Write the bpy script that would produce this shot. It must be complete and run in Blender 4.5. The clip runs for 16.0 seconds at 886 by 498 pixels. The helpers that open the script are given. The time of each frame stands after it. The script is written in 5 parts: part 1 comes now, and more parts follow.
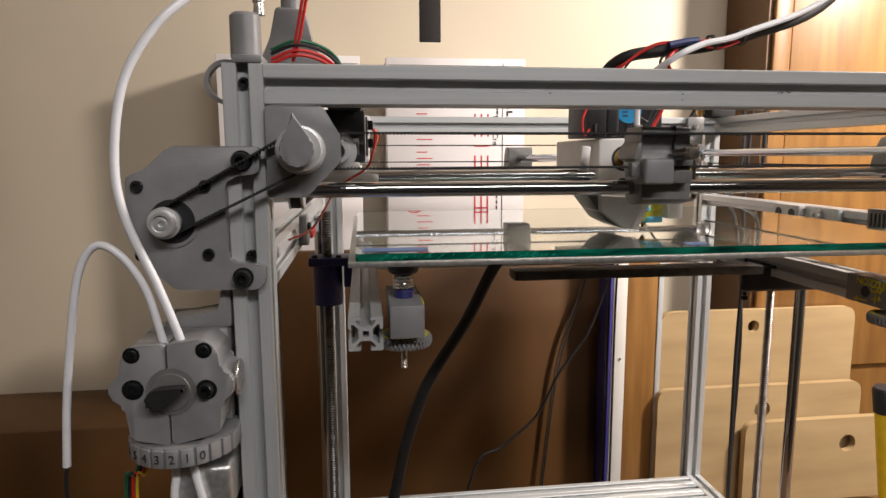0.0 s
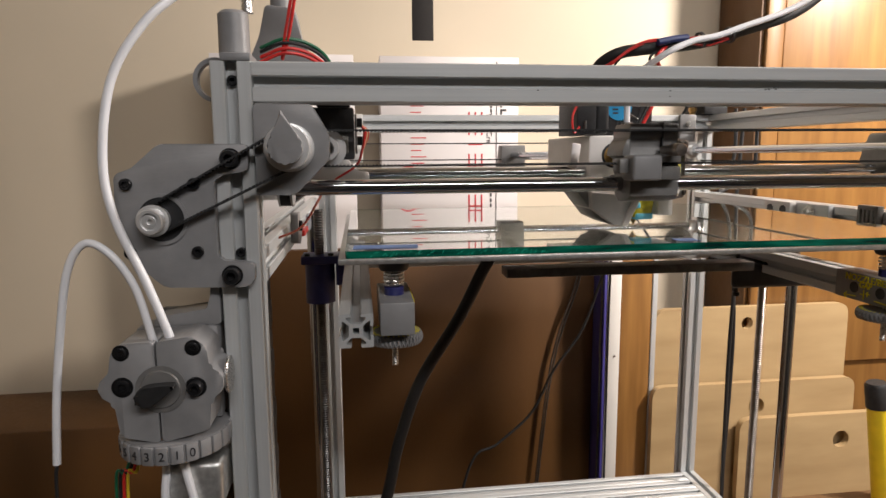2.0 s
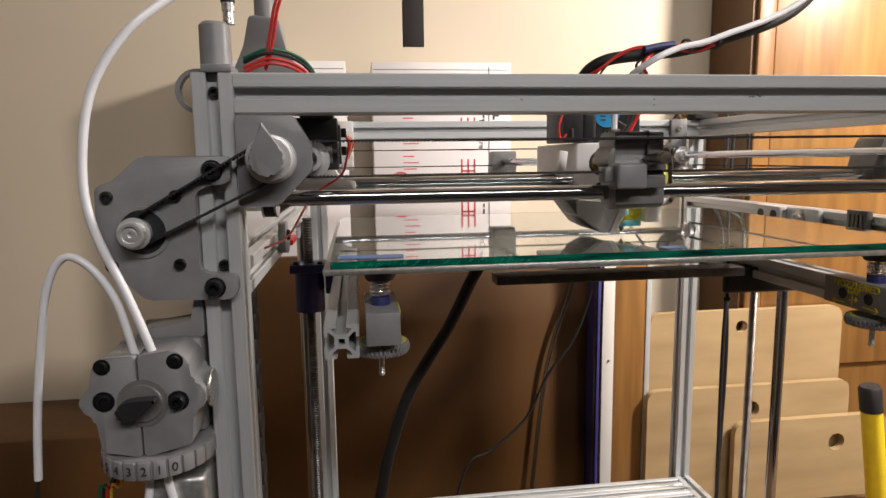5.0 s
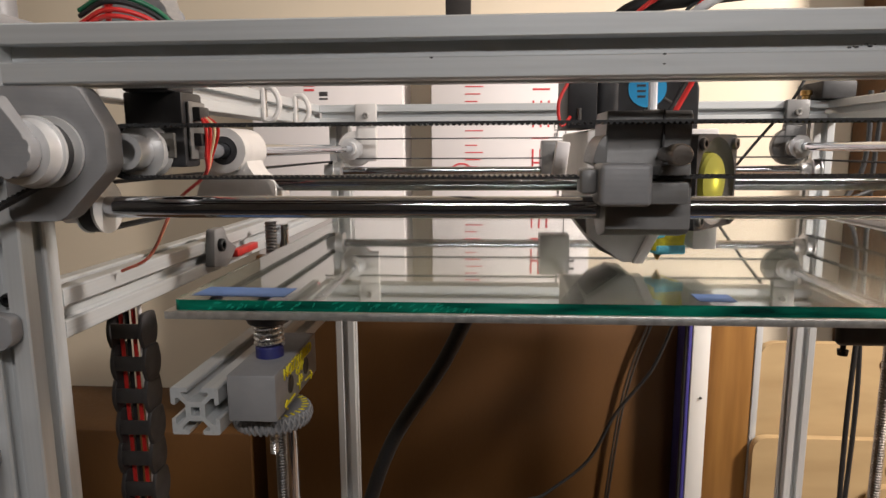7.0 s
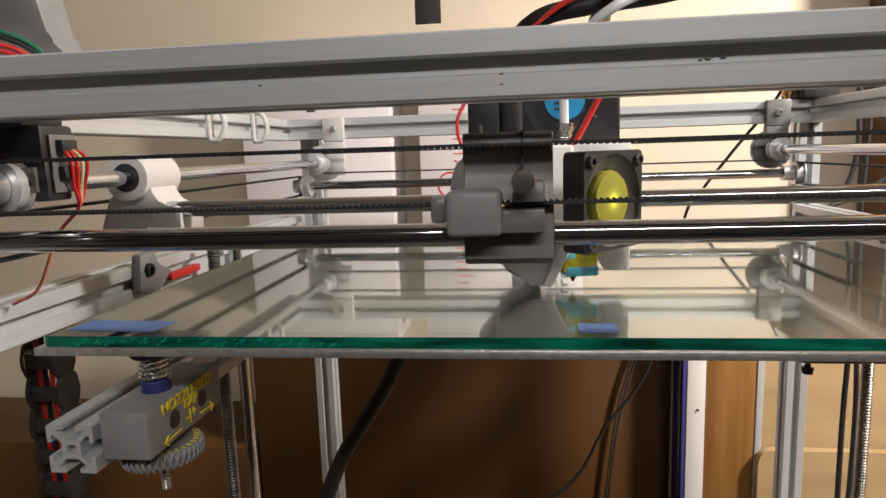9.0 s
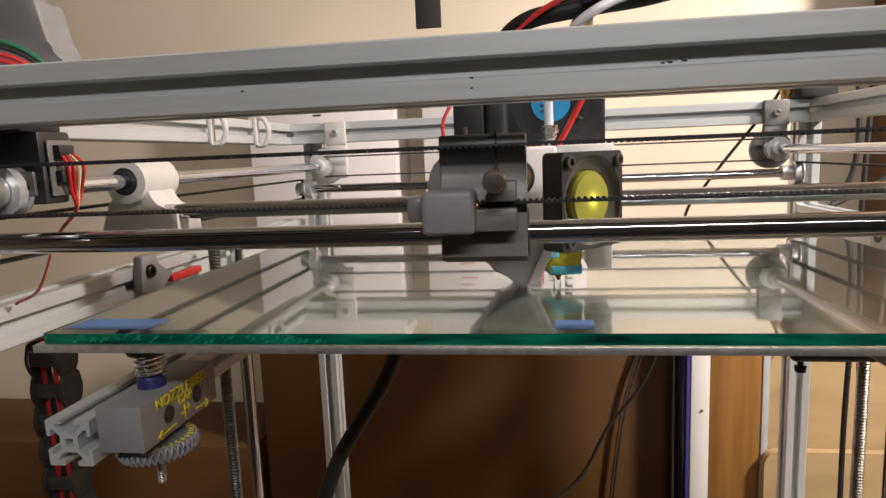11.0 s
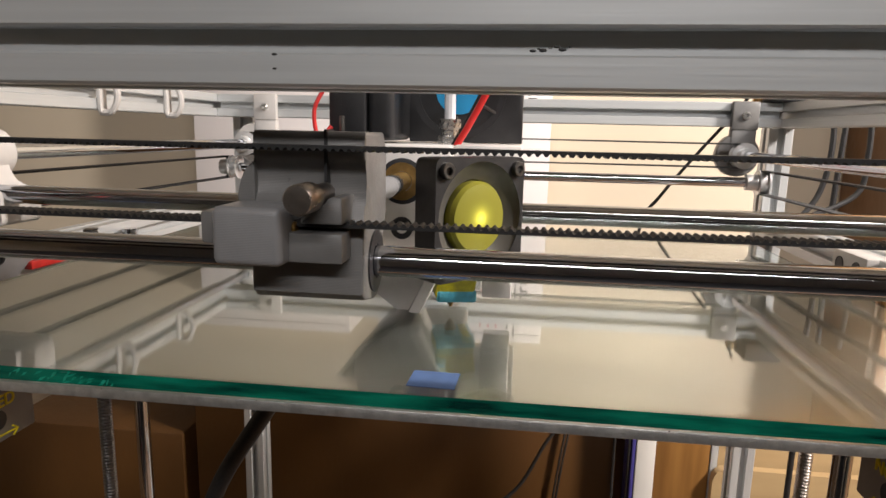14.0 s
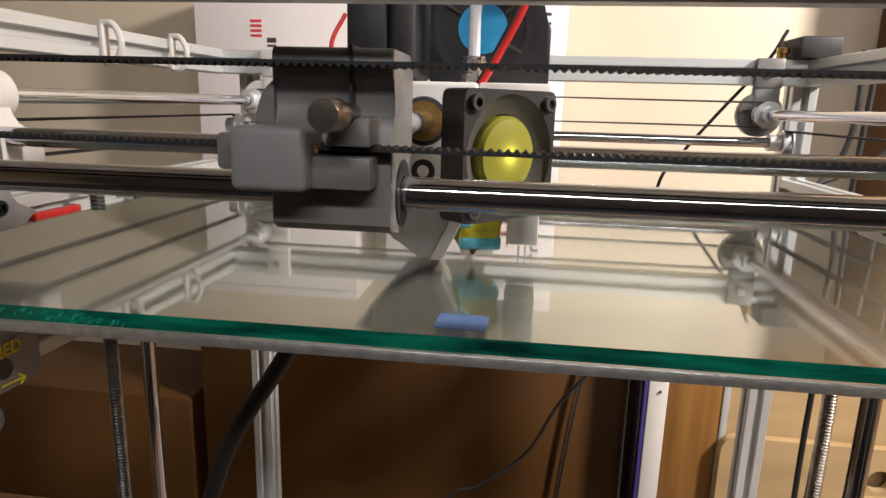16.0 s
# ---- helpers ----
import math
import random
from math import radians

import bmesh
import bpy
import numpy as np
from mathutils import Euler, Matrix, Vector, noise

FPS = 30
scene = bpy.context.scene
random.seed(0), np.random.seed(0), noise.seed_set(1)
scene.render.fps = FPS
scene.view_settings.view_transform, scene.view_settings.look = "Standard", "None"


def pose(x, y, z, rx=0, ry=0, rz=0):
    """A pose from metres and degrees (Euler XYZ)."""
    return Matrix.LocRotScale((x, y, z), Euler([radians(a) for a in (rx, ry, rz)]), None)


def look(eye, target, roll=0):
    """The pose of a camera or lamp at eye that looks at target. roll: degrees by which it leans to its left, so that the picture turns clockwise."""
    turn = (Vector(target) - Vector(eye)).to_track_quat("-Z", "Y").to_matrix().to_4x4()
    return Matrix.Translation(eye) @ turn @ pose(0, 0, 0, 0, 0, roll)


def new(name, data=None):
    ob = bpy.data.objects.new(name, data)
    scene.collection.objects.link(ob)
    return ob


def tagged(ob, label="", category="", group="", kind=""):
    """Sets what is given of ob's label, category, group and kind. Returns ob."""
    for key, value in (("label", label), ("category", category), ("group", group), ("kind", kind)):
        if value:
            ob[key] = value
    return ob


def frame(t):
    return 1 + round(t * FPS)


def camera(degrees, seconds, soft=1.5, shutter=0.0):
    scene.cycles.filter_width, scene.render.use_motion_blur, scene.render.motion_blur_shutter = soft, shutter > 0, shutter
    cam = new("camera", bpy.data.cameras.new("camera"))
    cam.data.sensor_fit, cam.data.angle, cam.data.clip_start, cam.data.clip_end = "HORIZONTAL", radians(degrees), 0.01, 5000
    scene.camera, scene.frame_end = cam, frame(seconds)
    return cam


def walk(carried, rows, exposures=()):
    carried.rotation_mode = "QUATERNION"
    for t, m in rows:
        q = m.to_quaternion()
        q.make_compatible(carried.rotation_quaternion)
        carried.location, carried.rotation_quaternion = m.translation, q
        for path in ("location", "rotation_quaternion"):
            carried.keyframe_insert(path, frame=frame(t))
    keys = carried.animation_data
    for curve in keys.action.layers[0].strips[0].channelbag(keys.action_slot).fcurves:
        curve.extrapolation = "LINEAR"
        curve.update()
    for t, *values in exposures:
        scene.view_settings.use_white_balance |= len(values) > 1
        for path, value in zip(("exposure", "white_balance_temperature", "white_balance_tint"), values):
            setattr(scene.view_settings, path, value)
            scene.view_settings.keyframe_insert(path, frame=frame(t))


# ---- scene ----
cam = camera(69.8, 16.0)
PATH = [
    (0, (0.048, -0.333, 0.354), (0.295, 1.631, 0.065), -0.2),
    (0.5, (0.049, -0.331, 0.352), (0.297, 1.632, 0.064), -0.4),
    (1, (0.05, -0.333, 0.353), (0.293, 1.631, 0.066), -0.4),
    (1.5, (0.051, -0.334, 0.353), (0.304, 1.628, 0.059), -0.3),
    (2, (0.052, -0.335, 0.353), (0.308, 1.627, 0.061), -0.4),
    (2.5, (0.051, -0.338, 0.353), (0.308, 1.626, 0.075), -0.4),
    (3, (0.052, -0.338, 0.354), (0.309, 1.625, 0.077), -0.3),
    (3.5, (0.054, -0.339, 0.357), (0.314, 1.625, 0.078), -0.4),
    (6, (0.075, -0.316, 0.356), (0.322, 1.648, 0.071), -1.3),
    (6.5, (0.118, -0.267, 0.357), (0.194, 1.709, 0.058), -1.6),
    (7, (0.165, -0.212, 0.358), (0.03, 1.759, 0.042), -0.3),
    (7.5, (0.187, -0.184, 0.361), (-0.086, 1.772, 0.049), -1.4),
    (8, (0.203, -0.181, 0.362), (-0.05, 1.775, 0.028), -1.4),
    (8.5, (0.217, -0.19, 0.364), (-0.035, 1.768, 0.044), -1.8),
    (9, (0.226, -0.193, 0.365), (-0.018, 1.768, 0.06), -1.9),
    (11.5, (0.241, -0.199, 0.364), (-0.049, 1.759, 0.074), -2.4),
    (12, (0.244, -0.189, 0.364), (-0.029, 1.772, 0.08), -2.3),
    (12.5, (0.25, -0.183, 0.362), (0.025, 1.782, 0.066), -1.9),
    (13, (0.261, -0.176, 0.362), (0.046, 1.783, 0.02), -1.5),
    (13.5, (0.264, -0.16, 0.366), (0.051, 1.801, 0.03), -0.9),
    (14, (0.276, -0.139, 0.371), (0.041, 1.814, 0.007), 1.3),
    (14.5, (0.276, -0.135, 0.371), (0.006, 1.807, -0.022), 1.7),
    (15, (0.27, -0.134, 0.37), (-0.007, 1.808, -0.02), 2.1),
    (15.5, (0.271, -0.136, 0.369), (0.009, 1.807, -0.026), 2.1),
    (16, (0.268, -0.131, 0.358), (0.027, 1.804, -0.085), 1.6),
]
walk(cam, [(t, look(eye, target, roll)) for t, eye, target, roll in PATH])

# ---- world and light ----
world = bpy.data.worlds.new("world")
world.use_nodes = True
scene.world = world
world.node_tree.nodes["Background"].inputs["Color"].default_value = (1.0, 0.95, 0.9, 1)
world.node_tree.nodes["Background"].inputs["Strength"].default_value = 0.15
scene.view_settings.exposure = 0.30


def area_lamp(name, eye, target, size, watts, colour, depth=0.0):
    data = bpy.data.lights.new(name, "AREA")
    data.shape, data.size, data.energy, data.color = "RECTANGLE" if depth else "DISK", size, watts, colour
    if depth:
        data.size_y = depth
    ob = new(name, data)
    ob.matrix_world = look(eye, target)
    return ob


# a shaded bulb beside the printer and a tube light across the room
area_lamp("room_lamp", (1.15, 0.06, 0.92), (0.85, 0.80, 0.30), 0.16, 24.0, (1.0, 0.90, 0.83))
area_lamp("tube_lamp", (0.60, -1.30, 1.28), (0.45, -0.10, 0.25), 1.30, 13.5, (1.0, 0.955, 0.94), 0.10)


# ---- materials ----
def material(name, base, rough=0.5, metal=0.0, vary=0.12, scale=60.0, stretch=(1, 1, 1), bump=0.1, bump_scale=400.0,
             rough_vary=0.12, second=None, layers=0.0, coat=0.0, random_value=0.0):
    m = bpy.data.materials.new(name)
    m.use_nodes = True
    nt = m.node_tree
    b = nt.nodes["Principled BSDF"]
    coord = nt.nodes.new("ShaderNodeTexCoord")
    mapping = nt.nodes.new("ShaderNodeMapping")
    mapping.inputs["Scale"].default_value = stretch
    nt.links.new(coord.outputs["Object"], mapping.inputs["Vector"])
    big = nt.nodes.new("ShaderNodeTexNoise")
    big.inputs["Scale"].default_value, big.inputs["Detail"].default_value = scale, 6
    fine = nt.nodes.new("ShaderNodeTexNoise")
    fine.inputs["Scale"].default_value, fine.inputs["Detail"].default_value = bump_scale, 4
    nt.links.new(mapping.outputs[0], big.inputs["Vector"])
    nt.links.new(mapping.outputs[0], fine.inputs["Vector"])
    ramp = nt.nodes.new("ShaderNodeValToRGB")
    dark = second or [c * (1 - vary) for c in base]
    ramp.color_ramp.elements[0].position, ramp.color_ramp.elements[1].position = 0.3, 0.7
    ramp.color_ramp.elements[0].color = (*dark, 1)
    ramp.color_ramp.elements[1].color = (*[min(1, c * (1 + 0.4 * vary)) for c in base], 1)
    nt.links.new(big.outputs["Fac"], ramp.inputs["Fac"])
    colour = ramp.outputs["Color"]
    if random_value:
        info = nt.nodes.new("ShaderNodeObjectInfo")
        shade = nt.nodes.new("ShaderNodeMapRange")
        shade.inputs["To Min"].default_value, shade.inputs["To Max"].default_value = 1 - random_value, 1 + random_value
        nt.links.new(info.outputs["Random"], shade.inputs["Value"])
        hsv = nt.nodes.new("ShaderNodeHueSaturation")
        nt.links.new(shade.outputs[0], hsv.inputs["Value"])
        nt.links.new(colour, hsv.inputs["Color"])
        colour = hsv.outputs[0]
    nt.links.new(colour, b.inputs["Base Color"])
    b.inputs["Metallic"].default_value = metal
    rr = nt.nodes.new("ShaderNodeMapRange")
    rr.inputs["To Min"].default_value, rr.inputs["To Max"].default_value = max(0.02, rough - rough_vary), min(1, rough + rough_vary)
    nt.links.new(fine.outputs["Fac"], rr.inputs["Value"])
    nt.links.new(rr.outputs[0], b.inputs["Roughness"])
    if coat:
        b.inputs["Coat Weight"].default_value = coat
    height = fine.outputs["Fac"]
    if layers:
        wave = nt.nodes.new("ShaderNodeTexWave")
        wave.bands_direction = "Z"
        wave.inputs["Scale"].default_value = 0.314 / layers
        wave.inputs["Distortion"].default_value = 0.6
        nt.links.new(coord.outputs["Object"], wave.inputs["Vector"])
        add = nt.nodes.new("ShaderNodeMath")
        add.operation = "ADD"
        nt.links.new(wave.outputs["Fac"], add.inputs[0])
        nt.links.new(fine.outputs["Fac"], add.inputs[1])
        height = add.outputs[0]
    if bump:
        bn = nt.nodes.new("ShaderNodeBump")
        bn.inputs["Strength"].default_value, bn.inputs["Distance"].default_value = bump, 0.0004
        nt.links.new(height, bn.inputs["Height"])
        nt.links.new(bn.outputs[0], b.inputs["Normal"])
    return m


ALU_X = material("anodised_aluminium_x", (0.60, 0.62, 0.625), 0.38, 0.4, 0.08, 30, (0.3, 20, 20), 0.03, 90)
ALU_Y = material("anodised_aluminium_y", (0.60, 0.62, 0.625), 0.38, 0.4, 0.08, 30, (20, 0.3, 20), 0.03, 90)
ALU_Z = material("anodised_aluminium_z", (0.60, 0.62, 0.625), 0.38, 0.4, 0.08, 30, (20, 20, 0.3), 0.03, 90)
RAW_ALU = material("sawn_aluminium", (0.72, 0.72, 0.70), 0.38, 0.85, 0.25, 300, (1, 1, 1), 0.35, 1500)
CHROME_X = material("ground_steel_x", (0.56, 0.58, 0.62), 0.09, 1.0, 0.06, 40, (0.3, 8, 8), 0.0, 300, 0.05)
STEEL = material("bright_steel", (0.70, 0.69, 0.67), 0.28, 0.95, 0.08, 200, (1, 1, 1), 0.08, 900)
TURNED_ALU = material("turned_aluminium", (0.74, 0.74, 0.74), 0.36, 0.6, 0.06, 200, (1, 1, 1), 0.05, 900)
DARK_STEEL = material("dark_steel", (0.16, 0.155, 0.15), 0.35, 0.9, 0.3, 150, (1, 1, 1), 0.15, 900)
BLACK_STEEL = material("black_oxide_steel", (0.025, 0.025, 0.027), 0.38, 0.6, 0.3, 300, (1, 1, 1), 0.1, 900)
PLATE_ALU = material("milled_aluminium", (0.60, 0.59, 0.56), 0.30, 0.8, 0.06, 12, (1, 1, 1), 0.0, 500, 0.02)
WHITE_PLA = material("white_printed_plastic", (0.76, 0.73, 0.70), 0.45, 0.0, 0.06, 90, (1, 1, 1), 0.1, 700, 0.1, None, 0.0004)
LEAD_STEEL = material("rolled_steel", (0.30, 0.265, 0.235), 0.32, 0.9, 0.3, 150, (1, 1, 1), 0.1, 900)
GREY_PLA = material("grey_printed_plastic", (0.24, 0.24, 0.245), 0.40, 0.0, 0.12, 90, (1, 1, 1), 0.14, 700, 0.1, None, 0.0004)
DARK_PLA = material("dark_grey_printed_plastic", (0.165, 0.162, 0.158), 0.32, 0.0, 0.2, 90, (1, 1, 1), 0.14, 700, 0.1, None, 0.0004)
LIGHT_PLA = material("light_grey_printed_plastic", (0.58, 0.56, 0.54), 0.48, 0.0, 0.08, 90, (1, 1, 1), 0.1, 700, 0.1, None, 0.0004)
BLACK_PLASTIC = material("black_plastic", (0.022, 0.022, 0.024), 0.45, 0.0, 0.35, 150, (1, 1, 1), 0.2, 1500)
CHAIN_PLASTIC = material("worn_grey_black_plastic", (0.045, 0.042, 0.042), 0.5, 0.0, 0.3, 120, (1, 1, 1), 0.2, 900)
EMERALD = material("fractured_green_glass", (0.012, 0.30, 0.20), 0.12, 0.0, 0.6, 400, (1, 1, 1), 0.5, 700, 0.08, (0.004, 0.16, 0.10), coat=0.6)
RUBBER = material("black_rubber", (0.014, 0.014, 0.015), 0.6, 0.0, 0.4, 300, (1, 1, 1), 0.2, 2000)
BLUE_PLASTIC = material("dark_blue_plastic", (0.022, 0.026, 0.14), 0.4, 0.0, 0.25, 120, (1, 1, 1), 0.25, 700, 0.1, None, 0.0004)
BLUE_LABEL = material("blue_paper_label", (0.02, 0.36, 0.72), 0.45, 0.0, 0.1, 100)
PTFE = material("white_ptfe", (0.80, 0.81, 0.84), 0.32, 0.0, 0.05, 60)
PTFE.node_tree.nodes["Principled BSDF"].inputs["Subsurface Weight"].default_value = 0.2
PTFE.node_tree.nodes["Principled BSDF"].inputs["Subsurface Radius"].default_value = (0.002, 0.002, 0.002)
RED_WIRE = material("red_wire_insulation", (0.62, 0.025, 0.022), 0.4, 0.0, 0.15, 200)
GREEN_WIRE = material("green_wire_insulation", (0.01, 0.13, 0.06), 0.4, 0.0, 0.15, 200)
YELLOW_WIRE = material("yellow_wire_insulation", (0.72, 0.5, 0.03), 0.4, 0.0, 0.15, 200)
BLUE_SLEEVE = material("blue_shrink_sleeve", (0.02, 0.035, 0.13), 0.4, 0.0, 0.15, 200)
CREAM = material("cream_cable_boot", (0.66, 0.56, 0.33), 0.5, 0.0, 0.2, 200)
BRAID = material("black_braided_sleeve", (0.009, 0.009, 0.0095), 0.6, 0.0, 0.6, 900, (1, 1, 1), 0.6, 700)
YELLOW_TAPE = material("yellow_tape", (0.68, 0.62, 0.02), 0.4, 0.0, 0.35, 250, (1, 1, 1), 0.5, 500)
CYAN_TAPE = material("cyan_tape", (0.12, 0.55, 0.72), 0.4, 0.0, 0.3, 250, (1, 1, 1), 0.5, 500)
BLUE_TAPE = material("blue_masking_tape", (0.09, 0.16, 0.34), 0.6, 0.0, 0.15, 200)
DARK_GREY = material("dark_grey_plastic", (0.10, 0.095, 0.085), 0.45, 0.0, 0.2, 120)
YELLOW_INK = material("yellow_paint_pen", (0.78, 0.66, 0.02), 0.5, 0.0, 0.2, 400)
BRONZE = material("sintered_bronze", (0.55, 0.34, 0.12), 0.35, 1.0, 0.3, 300)
PCB_RED = material("red_circuit_board", (0.55, 0.03, 0.025), 0.4, 0.0, 0.2, 200)
WALL = material("cream_wall_paint", (0.60, 0.52, 0.40), 0.72, 0.0, 0.05, 3, (1, 1, 1), 0.12, 120)
BROWN_BOARD = material("brown_hardboard", (0.110, 0.048, 0.011), 0.55, 0.0, 0.25, 6, (1, 1, 0.4), 0.15, 200)
OAK = material("varnished_oak", (0.27, 0.135, 0.038), 0.38, 0.0, 0.3, 9, (6, 6, 0.5), 0.12, 60, 0.1, (0.18, 0.082, 0.022), coat=0.25)
PLYWOOD = material("pale_plywood", (0.42, 0.30, 0.155), 0.55, 0.0, 0.18, 8, (0.6, 3, 3), 0.12, 90, 0.1, (0.34, 0.23, 0.112))
WHITE_PAINT = material("white_gloss_paint", (0.78, 0.76, 0.72), 0.4, 0.0, 0.08, 30, (1, 1, 0.3), 0.1, 150)
BLUE_PAINT = material("violet_blue_paint", (0.06, 0.05, 0.25), 0.5, 0.0, 0.2, 20)
CARD = material("white_carton", (0.76, 0.72, 0.71), 0.55, 0.0, 0.04, 12, (1, 1, 1), 0.08, 200)
RED_INK = material("red_print", (0.62, 0.05, 0.06), 0.5, 0.0, 0.15, 100)
DARK_FLOOR = material("dark_grey_floor", (0.05, 0.05, 0.055), 0.5, 0.0, 0.3, 5)
GREY_WALL = material("grey_wall_paint", (0.16, 0.165, 0.18), 0.7, 0.0, 0.1, 3)
DARK_INK = material("dark_print", (0.05, 0.045, 0.045), 0.5, 0.0, 0.2, 100)
TABLE_WOOD = material("dark_bench_top", (0.16, 0.085, 0.035), 0.5, 0.0, 0.3, 8, (0.5, 4, 4), 0.15, 90)
YELLOW_PLASTIC = material("yellow_tool_grip", (0.80, 0.60, 0.02), 0.4, 0.0, 0.12, 60)
FABRIC = material("black_webbing", (0.03, 0.026, 0.024), 0.8, 0.0, 0.4, 500, (0.3, 1, 3), 0.7, 500)
CEILING_PAINT = material("white_ceiling_paint", (0.74, 0.70, 0.62), 0.8, 0.0, 0.05, 4)
GUNK = material("dark_grease", (0.05, 0.05, 0.05), 0.4, 0.2, 0.4, 800)

GLASS = bpy.data.materials.new("clear_glass")
GLASS.use_nodes = True
g = GLASS.node_tree.nodes["Principled BSDF"]
g.inputs["Base Color"].default_value = (0.93, 0.98, 0.96, 1)
g.inputs["Roughness"].default_value, g.inputs["IOR"].default_value = 0.0, 1.52
g.inputs["Transmission Weight"].default_value = 1.0
GLASS_EDGE = material("green_glass_edge", (0.003, 0.15, 0.095), 0.2, 0.0, 0.7, 110, (0.35, 1, 2.5), 0.9, 160, 0.18, (0.0, 0.03, 0.022), coat=0.4)

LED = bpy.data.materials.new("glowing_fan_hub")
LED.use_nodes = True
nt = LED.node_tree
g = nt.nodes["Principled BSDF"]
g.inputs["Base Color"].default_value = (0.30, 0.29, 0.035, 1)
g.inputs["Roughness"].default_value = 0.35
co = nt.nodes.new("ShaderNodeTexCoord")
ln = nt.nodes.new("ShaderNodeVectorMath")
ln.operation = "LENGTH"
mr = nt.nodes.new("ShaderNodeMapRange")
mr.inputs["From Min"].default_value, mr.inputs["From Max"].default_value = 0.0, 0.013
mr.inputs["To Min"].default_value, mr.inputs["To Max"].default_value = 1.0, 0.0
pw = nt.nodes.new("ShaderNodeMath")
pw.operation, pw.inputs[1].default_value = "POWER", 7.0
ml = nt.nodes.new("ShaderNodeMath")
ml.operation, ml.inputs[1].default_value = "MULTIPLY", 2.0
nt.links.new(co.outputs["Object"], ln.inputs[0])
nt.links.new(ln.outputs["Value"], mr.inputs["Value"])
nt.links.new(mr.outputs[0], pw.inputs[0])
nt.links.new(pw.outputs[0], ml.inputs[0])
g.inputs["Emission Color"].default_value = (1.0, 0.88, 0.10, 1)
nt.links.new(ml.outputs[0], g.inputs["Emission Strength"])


# ---- builders ----
def thing(name, base, label, category, group="", kind=""):
    e = new(name)
    e.empty_display_size = 0.02
    e.matrix_world = Matrix.Translation(base)
    return tagged(e, label, category, group, kind)


def base_of(ob):
    v = Vector()
    while ob is not None:
        v += ob.location
        ob = ob.parent
    return v


def part(name, bm, mat, parent, label="", smooth=True):
    me = bpy.data.meshes.new(name)
    bmesh.ops.recalc_face_normals(bm, faces=bm.faces)
    bm.to_mesh(me)
    bm.free()
    mats = mat if isinstance(mat, (list, tuple)) else [mat]
    for m in mats:
        me.materials.append(m)
    ob = new(name, me)
    if parent is not None:
        me.transform(Matrix.Translation(-base_of(parent)))
        ob.parent = parent
    if smooth:
        me.set_sharp_from_angle(angle=radians(35))
    if label:
        ob["label"] = label
    return ob


def solo(name, bm, mat, label, category, group="", kind="", smooth=True):
    return tagged(part(name, bm, mat, None, "", smooth), label, category, group, kind)


def B():
    return bmesh.new()


def box(bm, lo, hi, bev=0.0005, seg=2, m=None):
    r = bmesh.ops.create_cube(bm, size=1)
    c = [(a + b) / 2 for a, b in zip(lo, hi)]
    s = [abs(b - a) for a, b in zip(lo, hi)]
    vs = r["verts"]
    for v in vs:
        v.co = Vector((v.co.x * s[0] + c[0], v.co.y * s[1] + c[1], v.co.z * s[2] + c[2]))
    if bev:
        es = list({e for v in vs for e in v.link_edges})
        out = bmesh.ops.bevel(bm, geom=es, offset=min(bev, min(s) * 0.45), segments=seg, affect="EDGES", profile=0.5)
        for f in out["faces"]:
            f.smooth = True
        vs = list({v for f in out["faces"] for v in f.verts} | {v for v in vs if v.is_valid})
    if m is not None:
        bmesh.ops.transform(bm, matrix=m, verts=vs)
    return bm


def lathe(bm, origin, axis, prof, seg=24):
    """Turn (distance along axis, radius) pairs round the axis."""
    axis = Vector(axis).normalized()
    q = Vector((0, 0, 1)).rotation_difference(axis)
    o = Vector(origin)
    rings = []
    for d, r in prof:
        if r <= 1e-7:
            rings.append([bm.verts.new(o + axis * d)])
        else:
            rings.append([bm.verts.new(o + q @ Vector((r * math.cos(2 * math.pi * i / seg), r * math.sin(2 * math.pi * i / seg), d))) for i in range(seg)])
    for a, b in zip(rings, rings[1:]):
        for i in range(seg):
            j = (i + 1) % seg
            if len(a) == 1 and len(b) == 1:
                continue
            if len(a) == 1:
                f = bm.faces.new((a[0], b[i], b[j]))
            elif len(b) == 1:
                f = bm.faces.new((a[i], b[0], a[j]))
            else:
                f = bm.faces.new((a[i], b[i], b[j], a[j]))
            f.smooth = True
    return bm


def cyl(bm, p0, p1, r, seg=20, bev=0.0003):
    a = Vector(p1) - Vector(p0)
    n = a.length
    bev = min(bev, r * 0.4, n * 0.4)
    return lathe(bm, p0, a, [(0, 0), (0, r - bev), (bev, r), (n - bev, r), (n, r - bev), (n, 0)], seg)


def ring(bm, p0, p1, r0, r1, seg=24):
    a = Vector(p1) - Vector(p0)
    n = a.length
    return lathe(bm, p0, a, [(0, r0), (0, r1), (n, r1), (n, r0), (0, r0)], seg)


def spline(pts, n):
    pts = [Vector(p) for p in pts]
    pts = [pts[0] * 2 - pts[1]] + pts + [pts[-1] * 2 - pts[-2]]
    out = []
    for i in range(1, len(pts) - 2):
        p0, p1, p2, p3 = pts[i - 1:i + 3]
        for k in range(n):
            t = k / n
            out.append(0.5 * ((2 * p1) + (p2 - p0) * t + (2 * p0 - 5 * p1 + 4 * p2 - p3) * t * t + (3 * p1 - p0 - 3 * p2 + p3) * t ** 3))
    out.append(pts[-2])
    return out


